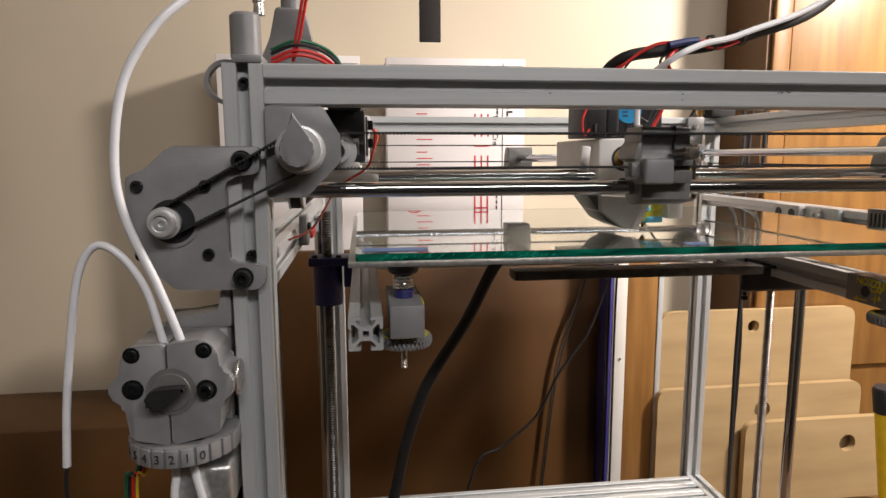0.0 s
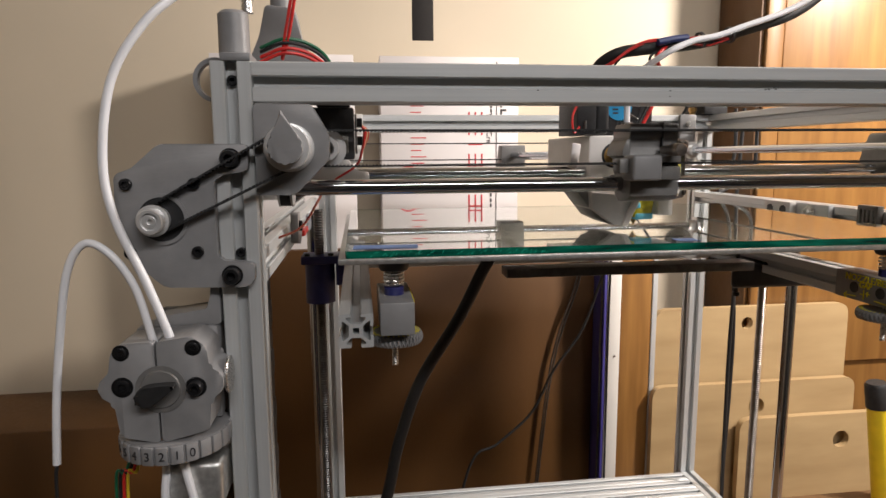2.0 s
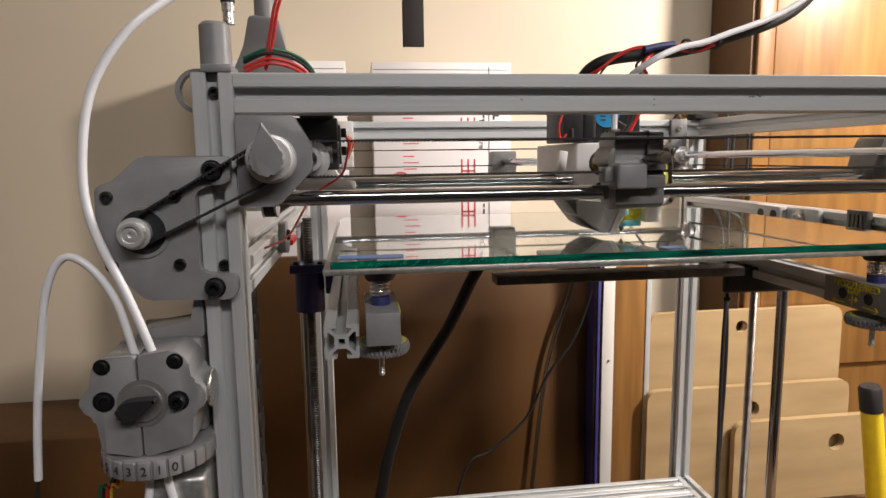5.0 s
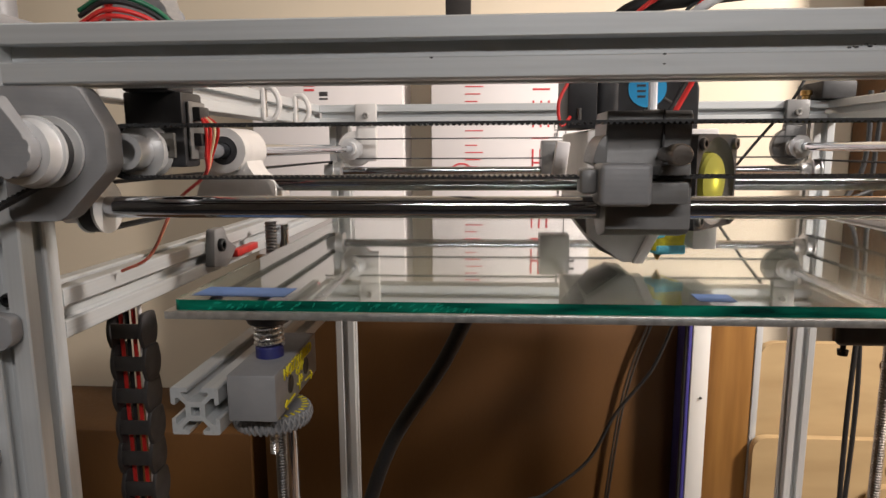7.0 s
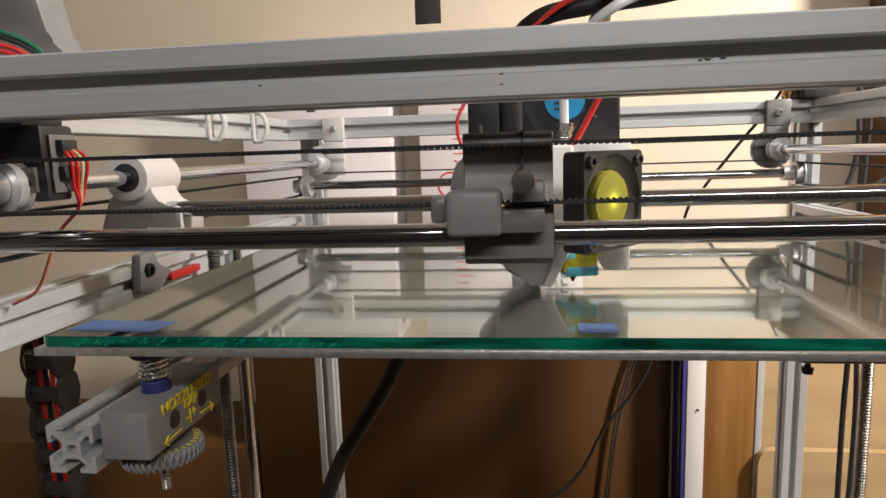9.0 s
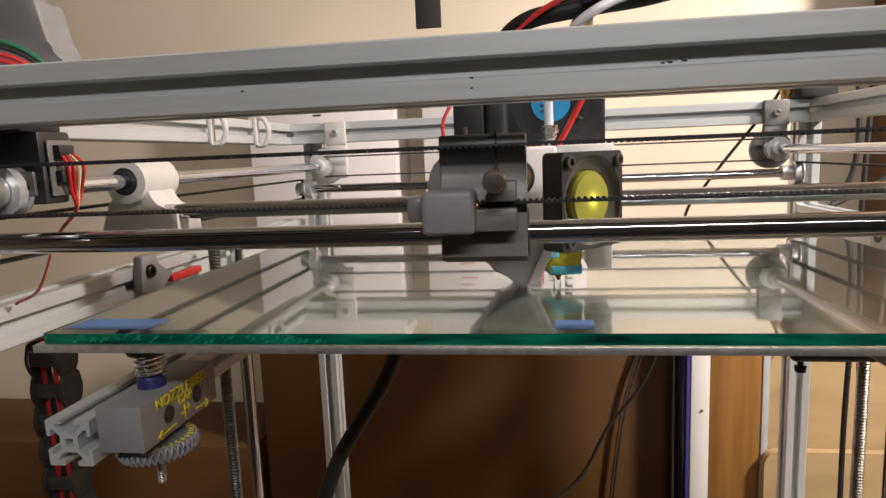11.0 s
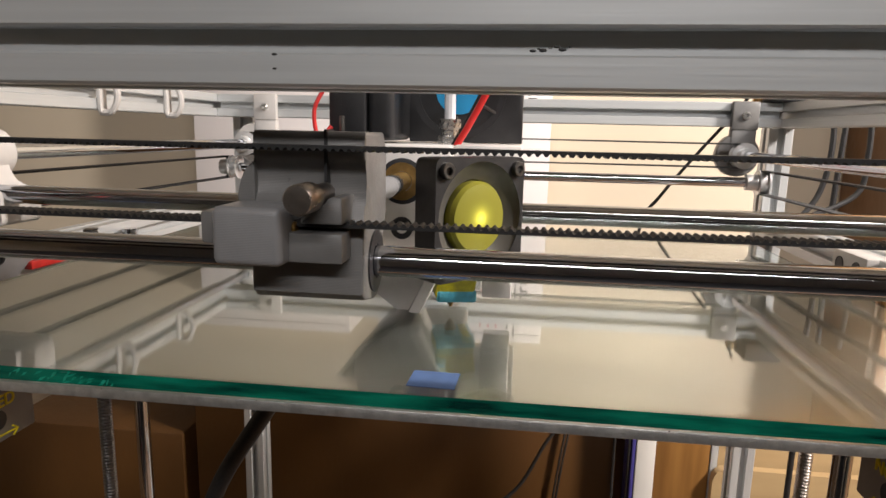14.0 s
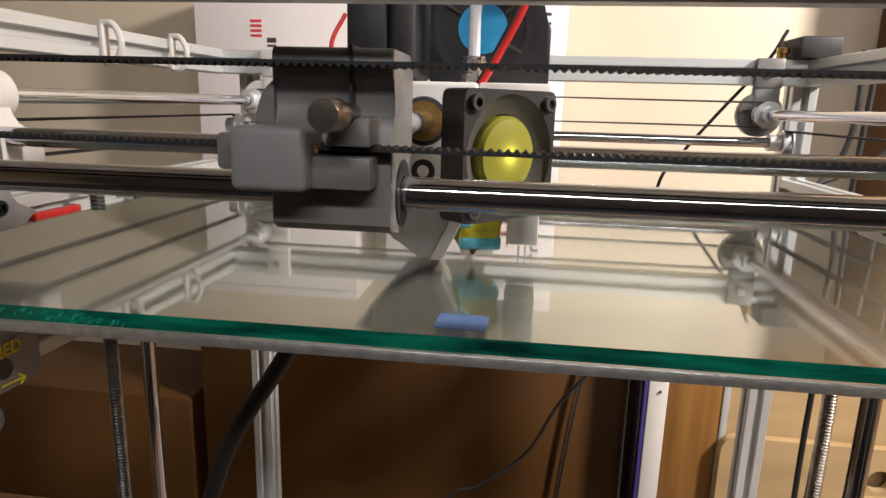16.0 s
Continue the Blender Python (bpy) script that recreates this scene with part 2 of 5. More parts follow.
def tube(bm, pts, r, n=8, seg=10, smooth=True):
    path = spline(pts, n) if smooth else [Vector(p) for p in pts]
    rings, ref = [], None
    for i, p in enumerate(path):
        t = (path[min(i + 1, len(path) - 1)] - path[max(i - 1, 0)]).normalized()
        if ref is None:
            ref = t.orthogonal().normalized()
        ref = (ref - t * ref.dot(t)).normalized()
        side = t.cross(ref)
        rings.append([bm.verts.new(p + r * (ref * math.cos(2 * math.pi * k / seg) + side * math.sin(2 * math.pi * k / seg))) for k in range(seg)])
    for a, b in zip(rings, rings[1:]):
        for k in range(seg):
            j = (k + 1) % seg
            bm.faces.new((a[k], a[j], b[j], b[k])).smooth = True
    bm.faces.new(rings[0][::-1])
    bm.faces.new(rings[-1])
    return bm


def prism(bm, pts, y0, y1, bev=0.0006, plane="xz"):
    """A flat outline pulled out along the axis that its plane leaves over."""
    def at(a, b, d):
        return {"xz": (a, d, b), "xy": (a, b, d), "yz": (d, a, b)}[plane]
    lo = [bm.verts.new(at(a, b, y0)) for a, b in pts]
    hi = [bm.verts.new(at(a, b, y1)) for a, b in pts]
    f0 = bm.faces.new(lo)
    f1 = bm.faces.new(hi[::-1])
    n = len(pts)
    for i in range(n):
        f = bm.faces.new((lo[i], hi[i], hi[(i + 1) % n], lo[(i + 1) % n]))
        f.smooth = (lo[i].co - lo[(i + 1) % n].co).length < 0.0035
    if bev:
        es = list({e for f in (f0, f1) for e in f.edges})
        for f in bmesh.ops.bevel(bm, geom=es, offset=bev, segments=2, affect="EDGES", profile=0.5)["faces"]:
            f.smooth = True
    return bm


def rounded(pts, r, n=4):
    """Round the corners of a closed outline."""
    out = []
    pts = [Vector(p) for p in pts]
    for i, p in enumerate(pts):
        a, b = pts[i - 1] - p, pts[(i + 1) % len(pts)] - p
        k = min(r, a.length * 0.45, b.length * 0.45)
        a, b = p + a.normalized() * k, p + b.normalized() * k
        for j in range(n + 1):
            t = j / n
            out.append(tuple(a * (1 - t) ** 2 + p * 2 * t * (1 - t) + b * t * t))
    return out


def slot_outline():
    side = [(-9.4, 10), (-3.3, 10), (-2.75, 9.3), (-2.75, 8.2), (-5.6, 8.2), (-5.6, 6.9), (-2.9, 4.1), (2.9, 4.1), (5.6, 6.9), (5.6, 8.2), (2.75, 8.2), (2.75, 9.3), (3.3, 10), (9.4, 10)]
    out = []
    for k in range(4):
        c, s = round(math.cos(-k * math.pi / 2)), round(math.sin(-k * math.pi / 2))
        out += [((x * c - y * s) / 1000, (x * s + y * c) / 1000) for x, y in side]
    return out


SLOT = slot_outline()
BORE = [(r * math.cos(2 * math.pi * i / 16) / 1000, r * math.sin(2 * math.pi * i / 16) / 1000) for i in range(16) for r in [2.6 if i % 4 == 2 else 1.9]]


def extrusion(bm, axis, a, b, u, v):
    """A 20 mm slotted profile along an axis from a to b, its middle at (u, v) of the other two."""
    def at(p, q, d):
        return {"x": (d, u + p, v + q), "y": (u + p, d, v + q), "z": (u + p, v + q, d)}[axis]
    ends = []
    for d in (a, b):
        loops = [[bm.verts.new(at(p, q, d)) for p, q in o] for o in (SLOT, BORE)]
        edges = [bm.edges.new((l[i], l[(i + 1) % len(l)])) for l in loops for i in range(len(l))]
        bmesh.ops.triangle_fill(bm, edges=edges, use_beauty=True)
        ends.append(loops)
    for la, lb in zip(*ends):
        for i in range(len(la)):
            j = (i + 1) % len(la)
            bm.faces.new((la[i], la[j], lb[j], lb[i]))
    return bm


def socket_screw(bm, p, axis, r=0.0028, h=0.003):
    """A round-headed screw with a hexagon socket; p lies under the head."""
    axis = Vector(axis).normalized()
    lathe(bm, p, axis, [(0, 0), (0, r), (h * 0.8, r), (h, r * 0.88), (h, r * 0.52)], 20)
    lathe(bm, p, axis, [(h, r * 0.52), (h * 0.35, r * 0.5), (h * 0.3, 0)], 6)
    return bm


def coil(bm, p, height, r, wire, turns, n=18):
    pts = [(p[0] + r * math.cos(2 * math.pi * i / n), p[1] + r * math.sin(2 * math.pi * i / n), p[2] + height * i / (n * turns)) for i in range(int(n * turns) + 1)]
    return tube(bm, pts, wire, 1, 7, False)


def threaded(bm, x, y, z0, z1, r, pitch, seg=12, depth=0.0006):
    """A threaded rod with a real helical ridge."""
    n = int((z1 - z0) / pitch * 4)
    prof = []
    rings = []
    for i in range(n + 1):
        z = z0 + (z1 - z0) * i / n
        row = []
        for k in range(seg):
            ph = (i / 4 + k / seg) % 1.0
            rr = r - depth * abs(2 * ph - 1)
            row.append(bm.verts.new((x + rr * math.cos(2 * math.pi * k / seg), y + rr * math.sin(2 * math.pi * k / seg), z)))
        rings.append(row)
    for a, b in zip(rings, rings[1:]):
        for k in range(seg):
            j = (k + 1) % seg
            bm.faces.new((a[k], a[j], b[j], b[k])).smooth = True
    bm.faces.new(rings[0][::-1])
    bm.faces.new(rings[-1])
    return bm


def belt_mesh(bm, c0, r0, c1, r1, w0, w1, plane="xz", pitch=0.002):
    """A toothed belt round two pulleys (teeth inwards), from w0 to w1 across."""
    c0, c1 = Vector(c0), Vector(c1)
    d = c1 - c0
    L = d.length
    base = math.atan2(d.y, d.x)
    off = math.asin((r0 - r1) / L)
    up0, up1 = base + math.pi / 2 - off, base - math.pi / 2 + off
    path = []

    def arc(c, r, a, b):
        k = max(6, int(abs(b - a) * r / 0.0005))
        for i in range(k):
            t = a + (b - a) * i / k
            path.append((c + Vector((math.cos(t), math.sin(t))) * r, Vector((math.cos(t), math.sin(t)))))

    def line(p, q, nrm):
        k = max(2, int((q - p).length / 0.0005))
        for i in range(k):
            path.append((p.lerp(q, i / k), nrm))
    n_up, n_dn = Vector((math.cos(up0), math.sin(up0))), Vector((math.cos(up1), math.sin(up1)))
    line(c0 + n_up * r0, c1 + n_up * r1, n_up)
    arc(c1, r1, up0, up1)
    line(c1 + n_dn * r1, c0 + n_dn * r0, n_dn)
    arc(c0, r0, up1, up1 - (2 * math.pi - (up0 - up1)))

    def at(a, b, w):
        return {"xz": (a, w, b), "yz": (w, a, b)}[plane]
    rings = []
    s = 0.0
    for i, (p, nrm) in enumerate(path):
        if i:
            s += (p - path[i - 1][0]).length
        ph = (s / pitch) % 1.0
        t = 0.0007 if ph < 0.5 else 0.0
        o, q = p + nrm * 0.0006, p - nrm * (0.0001 + t)
        rings.append([bm.verts.new(at(o.x, o.y, w0)), bm.verts.new(at(o.x, o.y, w1)), bm.verts.new(at(q.x, q.y, w1)), bm.verts.new(at(q.x, q.y, w0))])
    for i in range(len(rings)):
        a, b = rings[i], rings[(i + 1) % len(rings)]
        for k in range(4):
            j = (k + 1) % 4
            bm.faces.new((a[k], a[j], b[j], b[k]))
    return bm


def pulley(bm, p, axis, r, width, flange=0.0015, seg=32):
    axis = Vector(axis).normalized()
    return lathe(bm, Vector(p) - axis * width / 2, axis, [(0, 0), (0, r + flange), (0.001, r + flange), (0.0012, r), (width - 0.0012, r), (width - 0.001, r + flange), (width, r + flange), (width, 0)], seg)


def lettering(text, size, m, mat, parent, depth=0.0003):
    cu = bpy.data.curves.new("lettering", "FONT")
    cu.body, cu.size, cu.extrude = text, size, depth
    cu.align_x = cu.align_y = "CENTER"
    cu.materials.append(mat)
    ob = new("lettering", cu)
    ob.parent = parent
    ob.matrix_basis = Matrix.Translation(-base_of(parent)) @ m
    return ob


# ---- the room ----
TABLE = -0.105
LOW = -0.25
bm = B()
box(bm, (-1.6, -0.10, TABLE - 0.035), (0.512, 0.468, TABLE), 0)
box(bm, (0.512, -0.10, TABLE - 0.035), (1.9, 0.395, TABLE), 0)
solo("workbench", bm, TABLE_WOOD, "dark brown wooden bench top under the printer", "bench", kind="structure")
bm = B()
box(bm, (-1.6, 0.40, LOW - 0.03), (1.9, 0.798, LOW), 0.002)
solo("low_shelf", bm, TABLE_WOOD, "dark wooden shelf lower than the bench", "shelf", kind="structure")
bm = B()
box(bm, (-1.7, 0.80, -1.0), (2.0, 0.88, 2.1), 0)
solo("wall_back", bm, WALL, "cream painted wall behind the printer", "wall", kind="structure", smooth=False)
bm = B()
box(bm, (-1.78, -2.4, -1.0), (-1.7, 0.88, 2.1), 0)
solo("wall_west", bm, WALL, "cream painted side wall", "wall", kind="structure", smooth=False)
bm = B()
box(bm, (2.0, -2.4, -1.0), (2.08, 0.88, 2.1), 0)
solo("wall_east", bm, WALL, "cream painted side wall", "wall", kind="structure", smooth=False)
bm = B()
box(bm, (-1.78, -2.48, -1.0), (2.08, -2.4, 2.1), 0)
solo("wall_front", bm, GREY_WALL, "grey painted wall", "wall", kind="structure", smooth=False)
bm = B()
box(bm, (-1.78, -2.48, 2.1), (2.08, 0.88, 2.16), 0)
solo("ceiling", bm, CEILING_PAINT, "plain white ceiling", "ceiling", kind="structure", smooth=False)
bm = B()
box(bm, (-1.78, -2.48, -1.06), (2.08, 0.88, -1.0), 0)
solo("floor", bm, DARK_FLOOR, "dark grey floor", "floor", kind="structure", smooth=False)

# brown board on the bench behind the printer
bm = B()
box(bm, (-0.146, 0.615, LOW), (0.4180, 0.630, 0.215), 0.002)
solo("hardboard_panel", bm, BROWN_BOARD, "brown hardboard panel standing upright behind the bench and printer", "board")

# large brown carton behind the extruder
bm = B()
box(bm, (-1.15, 0.62, LOW), (-0.1690, 0.79, -0.044), 0.004)
solo("brown_carton", bm, BROWN_BOARD, "large closed brown carton on the shelf against the wall", "carton")

# white upright beside it with its violet side and a cable
bm = B()
box(bm, (0.424, 0.573, LOW), (0.446, 0.612, 0.235), 0.0015)
post_white = solo("white_upright", bm, WHITE_PAINT, "white painted wooden upright standing on the bench", "upright")
bm = B()
box(bm, (0.4190, 0.5745, LOW), (0.4236, 0.645, 0.235), 0.0008)
solo("violet_board", bm, BLUE_PAINT, "violet blue painted board fixed along the side of the white upright", "board")
bm = B()
cyl(bm, (0.437, 0.5735, 0.043), (0.437, 0.571, 0.043), 0.0016, 12)
part("nail", bm, DARK_STEEL, post_white)
bm = B()
box(bm, (0.4465, 0.645, LOW), (0.530, 0.660, 0.235), 0.001)
solo("oak_batten", bm, OAK, "varnished oak board standing behind the white upright", "board")
bm = B()
box(bm, (0.5305, 0.643, LOW), (0.539, 0.662, 0.235), 0.0008)
solo("metal_strip", bm, ALU_Z, "thin grey metal strip along the oak board", "strip")

# cabinet of oak on the right
cab = thing("oak_cabinet", (1.05, 0.69, LOW), "tall varnished oak cabinet with a dark shadow gap", "cabinet")
bm = B()
box(bm, (0.7195, 0.675, LOW), (1.50, 0.797, 1.1), 0.002)
part("carcass", bm, OAK, cab)
bm = B()
box(bm, (0.7124, 0.673, LOW), (0.7190, 0.797, 1.1), 0.001)
part("edge_strip", bm, BROWN_BOARD, cab, "dark brown edge strip")
bm = B()
box(bm, (0.7200, 0.6645, LOW), (0.7500, 0.6745, 1.1), 0.002)
part("stile", bm, OAK, cab, "pale oak stile")
for x0, x1 in ((0.752, 1.08), (1.084, 1.42)):
    bm = B()
    box(bm, (x0, 0.667, -0.02), (x1, 0.6745, 1.08), 0.002)
    part("door_panel", bm, OAK, cab)


# plywood boards with a hanging hole
def cutting_board(lo, hi, y, hole, lean):
    t = thing("cutting_board", (0.5 * (lo[0] + hi[0]), y, LOW), "pale plywood board with rounded corners and a hanging hole", "board", "boards leaning on the cabinet")
    bm = B()
    out = rounded([(lo[0], lo[1]), (hi[0], lo[1]), (hi[0], hi[1]), (lo[0], hi[1])], 0.022, 6)
    ho = [(hole[0] + hole[2] * math.cos(2 * math.pi * i / 20), hole[1] + hole[2] * math.sin(2 * math.pi * i / 20)) for i in range(20)]
    faces = []
    for yy in (y, y + 0.012):
        loops = [[bm.verts.new((a, yy, b)) for a, b in o] for o in (out, ho)]
        es = [bm.edges.new((l[i], l[(i + 1) % len(l)])) for l in loops for i in range(len(l))]
        bmesh.ops.triangle_fill(bm, edges=es, use_beauty=True)
        faces.append(loops)
    for la, lb in zip(*faces):
        for i in range(len(la)):
            j = (i + 1) % len(la)
            bm.faces.new((la[i], la[j], lb[j], lb[i]))
    bmesh.ops.transform(bm, matrix=Matrix.Translation((0, y, LOW)) @ Matrix.Rotation(radians(lean), 4, "X") @ Matrix.Translation((0, -y, -LOW)), verts=bm.verts)
    part("board", bm, PLYWOOD, t)
    return t


cutting_board((0.5410, LOW), (0.897, 0.0930), 0.647, (0.707, 0.0640, 0.0105), -0.4)
cutting_board((0.5300, LOW), (0.903, -0.0345), 0.626, (0.719, -0.0770, 0.0145), -0.4)
cutting_board((0.6760, LOW), (0.960, -0.0900), 0.603, (0.865, -0.1360, 0.0150), -0.4)

# yellow handled tool at the far right
tool = thing("hand_tool", (0.728, 0.37, TABLE), "yellow handled tool with a black collar leaning upright", "tool")
bm = B()
lathe(bm, (0.732, 0.37, TABLE), (-0.16, 0, 1), [(0, 0), (0, 0.013), (0.134, 0.0125), (0.136, 0.0)], 20)
part("grip", bm, YELLOW_PLASTIC, tool)
bm = B()
lathe(bm, (0.7110, 0.37, 0.0263), (-0.16, 0, 1), [(0, 0), (0, 0.0135), (0.03, 0.0135), (0.034, 0.011), (0.034, 0)], 20)
part("collar", bm, RUBBER, tool, "black rubber collar")

# cartons on a ledge behind the printer
bm = B()
box(bm, (-0.168, 0.665, 0.088), (0.40, 0.8, 0.0995), 0.001)
solo("ledge", bm, BROWN_BOARD, "narrow brown ledge on the wall", "ledge", kind="structure")


def carton(x0, x1, z1, y, prints, label):
    t = thing("carton", (0.5 * (x0 + x1), y, 0.10), label, "carton", "cartons on the ledge")
    bm = B()
    box(bm, (x0, y, 0.10), (x1, y + 0.10, z1), 0.0012)
    part("box_body", bm, CARD, t)
    bm = B()
    box(bm, (x0 + 0.003, y - 0.0004, z1 - 0.012), (x1 - 0.003, y + 0.002, z1 - 0.0112), 0)
    part("lid_seam", bm, DARK_INK, t)
    for a, b, c, d, mt in prints:
        bm = B()
        box(bm, (a, y - 0.0005, c), (b, y + 0.002, d), 0)
        part("printed_bar", bm, mt, t)
    return t


prints = []
for k in range(5):
    z = 0.487 - k * 0.066
    for i in range(3):
        prints.append((0.228 + i * 0.0105, 0.2305 + i * 0.0105, z - 0.036, z, RED_INK))
    prints.append((0.228, 0.2515, z - 0.020, z - 0.0175, RED_INK))
    prints.append((0.228, 0.2515, z - 0.052, z - 0.0495, RED_INK))
for k in range(9):
    z = 0.488 - k * 0.0088
    prints.append((0.2640, 0.2668, z - 0.0058 - 0.002 * (k % 3 == 0), z, DARK_INK))
for k in range(8):
    z = 0.300 - k * 0.0088
    prints.append((0.2640, 0.2668, z - 0.0058 - 0.002 * (k % 3 == 0), z, DARK_INK))
prints.append((0.2735, 0.2748, 0.225, 0.500, DARK_INK))
for k in range(7):
    z = 0.470 - k * 0.011
    prints.append((0.2805, 0.2905, z - 0.0035, z, DARK_INK))
    prints.append((0.2805, 0.2835, z - 0.0085, z - 0.0035, DARK_INK))
for k in range(14):
    prints.append((0.135, 0.160 - 0.004 * (k % 3), 0.44 - k * 0.010, 0.4415 - k * 0.010, RED_INK))
white_box = carton(0.088, 0.3106, 0.507, 0.690, prints, "white printed carton with red and dark lettering, upright on the ledge")
lettering("Your Cre", 0.0125, Matrix.Translation((0.2620, 0.6896, 0.396)) @ Matrix.Rotation(radians(90), 4, "Y") @ pose(0, 0, 0, 90, 0, 0), DARK_INK, white_box)
carton(-0.168, 0.0477, 0.508, 0.690, [(-0.092, -0.077, 0.437 + i * 0.006, 0.440 + i * 0.006, RED_INK) for i in range(4)] + [(-0.070, -0.058, 0.425, 0.4275, DARK_INK), (-0.070, -0.058, 0.430, 0.436, DARK_INK)],
       "plain white carton with a small red mark, on the ledge")
bm = B()
lathe(bm, (0.130, 0.6899, 0.318), (0, -1, 0), [(0, 0.016), (0.0004, 0.016), (0.0004, 0.0185), (0, 0.0185)], 32)
part("round_seal", bm, RED_INK, white_box)

# black webbing strap hanging behind the frame
bm = B()
box(bm, (0.1216, 0.478, 0.494), (0.1482, 0.4805, 2.1), 0.0008)
solo("strap", bm, FABRIC, "black ribbed webbing strap hanging from the ceiling", "strap")

# ---- printer frame ----
W0, W1, D1, TOP = -0.020, 0.485, 0.450, 0.400
rack = thing("printer_frame", (0.23, 0.22, TABLE), "open box frame of silver slotted aluminium profiles", "printer frame")


def rail(name, axis, a, b, u, v):
    bm = B()
    extrusion(bm, axis, a, b, u, v)
    return part(name, bm, {"x": ALU_X, "y": ALU_Y, "z": ALU_Z}[axis], rack)


rail("post", "z", TABLE, TOP, -0.010, 0.010)
rail("post", "z", TABLE, TOP, 0.495, 0.010)
rail("post", "z", TABLE, TOP, 0.013, 0.454)
rail("post", "z", TABLE, TOP, 0.495, 0.454)
rail("front_beam", "x", 0.0002, 0.4848, 0.010, 0.390)
rail("back_beam", "x", 0.0005, 0.4848, 0.430, 0.390)
rail("side_beam", "y", 0.0202, 0.4435, -0.010, 0.390)
rail("side_beam", "y", 0.0202, 0.4435, 0.495, 0.390)
rail("side_rail", "y", 0.0202, 0.4435, -0.010, 0.294)
rail("side_rail", "y", 0.0202, 0.4435, 0.495, 0.294)
rail("bottom_rail", "y", 0.0202, 0.4435, -0.0145, TABLE + 0.0103)
rail("bottom_rail", "y", 0.0202, 0.4435, 0.495, TABLE + 0.0103)
for k in range(4):
    rail("bottom_rail", "x", -0.0040, 0.4845, 0.433 - k * 0.0201, TABLE + 0.0103)
bm = B()
socket_screw(bm, (-0.010, 0.0065, 0.391), (0, -1, 0), 0.0027, 0.0035)
part("screw", bm, BLACK_STEEL, rack)
bm = B()
socket_screw(bm, (-0.0101, 0.0065, 0.3034), (0, -1, 0), 0.0027, 0.0035)
part("screw", bm, BLACK_STEEL, rack)
bm = B()
box(bm, (-0.0148, -0.0008, 0.400), (0.0, 0.020, 0.404), 0.0008)
part("end_cap", bm, GREY_PLA, rack, "grey printed end cap")
# small chips and grease on the front beam
for x, z, s in ((0.221, 0.3868, 0.0005), (0.221, 0.3838, 0.00045), (0.2772, 0.3880, 0.0005), (0.2784, 0.3884, 0.0003), (0.2793, 0.3881, 0.0006), (0.2808, 0.3886, 0.0003), (0.2822, 0.3889, 0.0005), (0.2833, 0.3883, 0.0006), (0.2848, 0.3888, 0.0003), (0.1470, 0.3867, 0.0005)):
    bm = B()
    lathe(bm, (x, 0.0006 if z > 0.387 else 0.0001, z), (0, -1, 0), [(0, s), (0.00022, s * 0.6), (0.0003, 0)], 7)
    bmesh.ops.scale(bm, vec=(1.5, 1, 0.7), space=Matrix.Translation((-x, 0, -z)), verts=bm.verts)
    part("chip", bm, GUNK, rack)

# clips on the left beam and the mid rail brackets
for y in (0.256, 0.335):
    c = thing("cable_clip", (0.002, y, 0.38), "small white printed cable clip on the aluminium beam", "clip", "cable clips")
    bm = B()
    tube(bm, [(0.0005, y, 0.402), (0.008, y, 0.4015), (0.0125, y, 0.394), (0.0125, y, 0.386), (0.008, y, 0.379), (0.0005, y, 0.3785)], 0.0022, 6, 8)
    part("loop", bm, LIGHT_PLA, c)
    bm = B()
    box(bm, (0.0004, y - 0.0035, 0.3785), (0.003, y + 0.0035, 0.4015), 0.0006)
    part("foot", bm, LIGHT_PLA, c)

# ring holder seen beside the post
bm = B()
ring(bm, (-0.0225, 0.026, 0.3935), (-0.0225, 0.032, 0.3935), 0.0095, 0.0118, 36)
box(bm, (-0.0235, 0.026, 0.380), (-0.0205, 0.032, 0.3830), 0.0005)
solo("cable_ring", bm, GREY_PLA, "grey printed cable ring fixed to the frame side", "ring")

# ---- guide rods and pulleys ----
ZY, ZX = 0.357, 0.3354
XL, XR = 0.0350, 0.4520
YC = 0.1080
YF, YB = 0.0300, 0.4120


def rod(p0, p1, r, label):
    t = thing("smooth_rod", [(a + b) / 2 for a, b in zip(p0, p1)], label, "rod", "guide rods")
    bm = B()
    cyl(bm, p0, p1, r, 40, 0.0005)
    part("shaft", bm, CHROME_X, t)
    return t


r_front = rod((0.004, YF, ZX), (0.480, YF, ZX), 0.0043, "polished steel guide rod along the front of the frame")
r_back = rod((0.010, YB, ZX), (0.478, YB, ZX), 0.0040, "polished steel guide rod along the back of the frame")
r_left = rod((XL, 0.0215, ZY), (XL, 0.4185, ZY), 0.0038, "polished steel guide rod along the side of the frame")
r_right = rod((XR, 0.010, ZY), (XR, 0.4185, ZY), 0.0038, "polished steel guide rod along the side of the frame")
r_cx = rod((0.050, YC, 0.3405), (0.442, YC, 0.3405), 0.0040, "polished steel cross rod carrying the print head")
HX = 0.2310
r_cy = rod((HX, 0.030, 0.3520), (HX, 0.406, 0.3520), 0.0038, "polished steel cross rod carrying the print head")
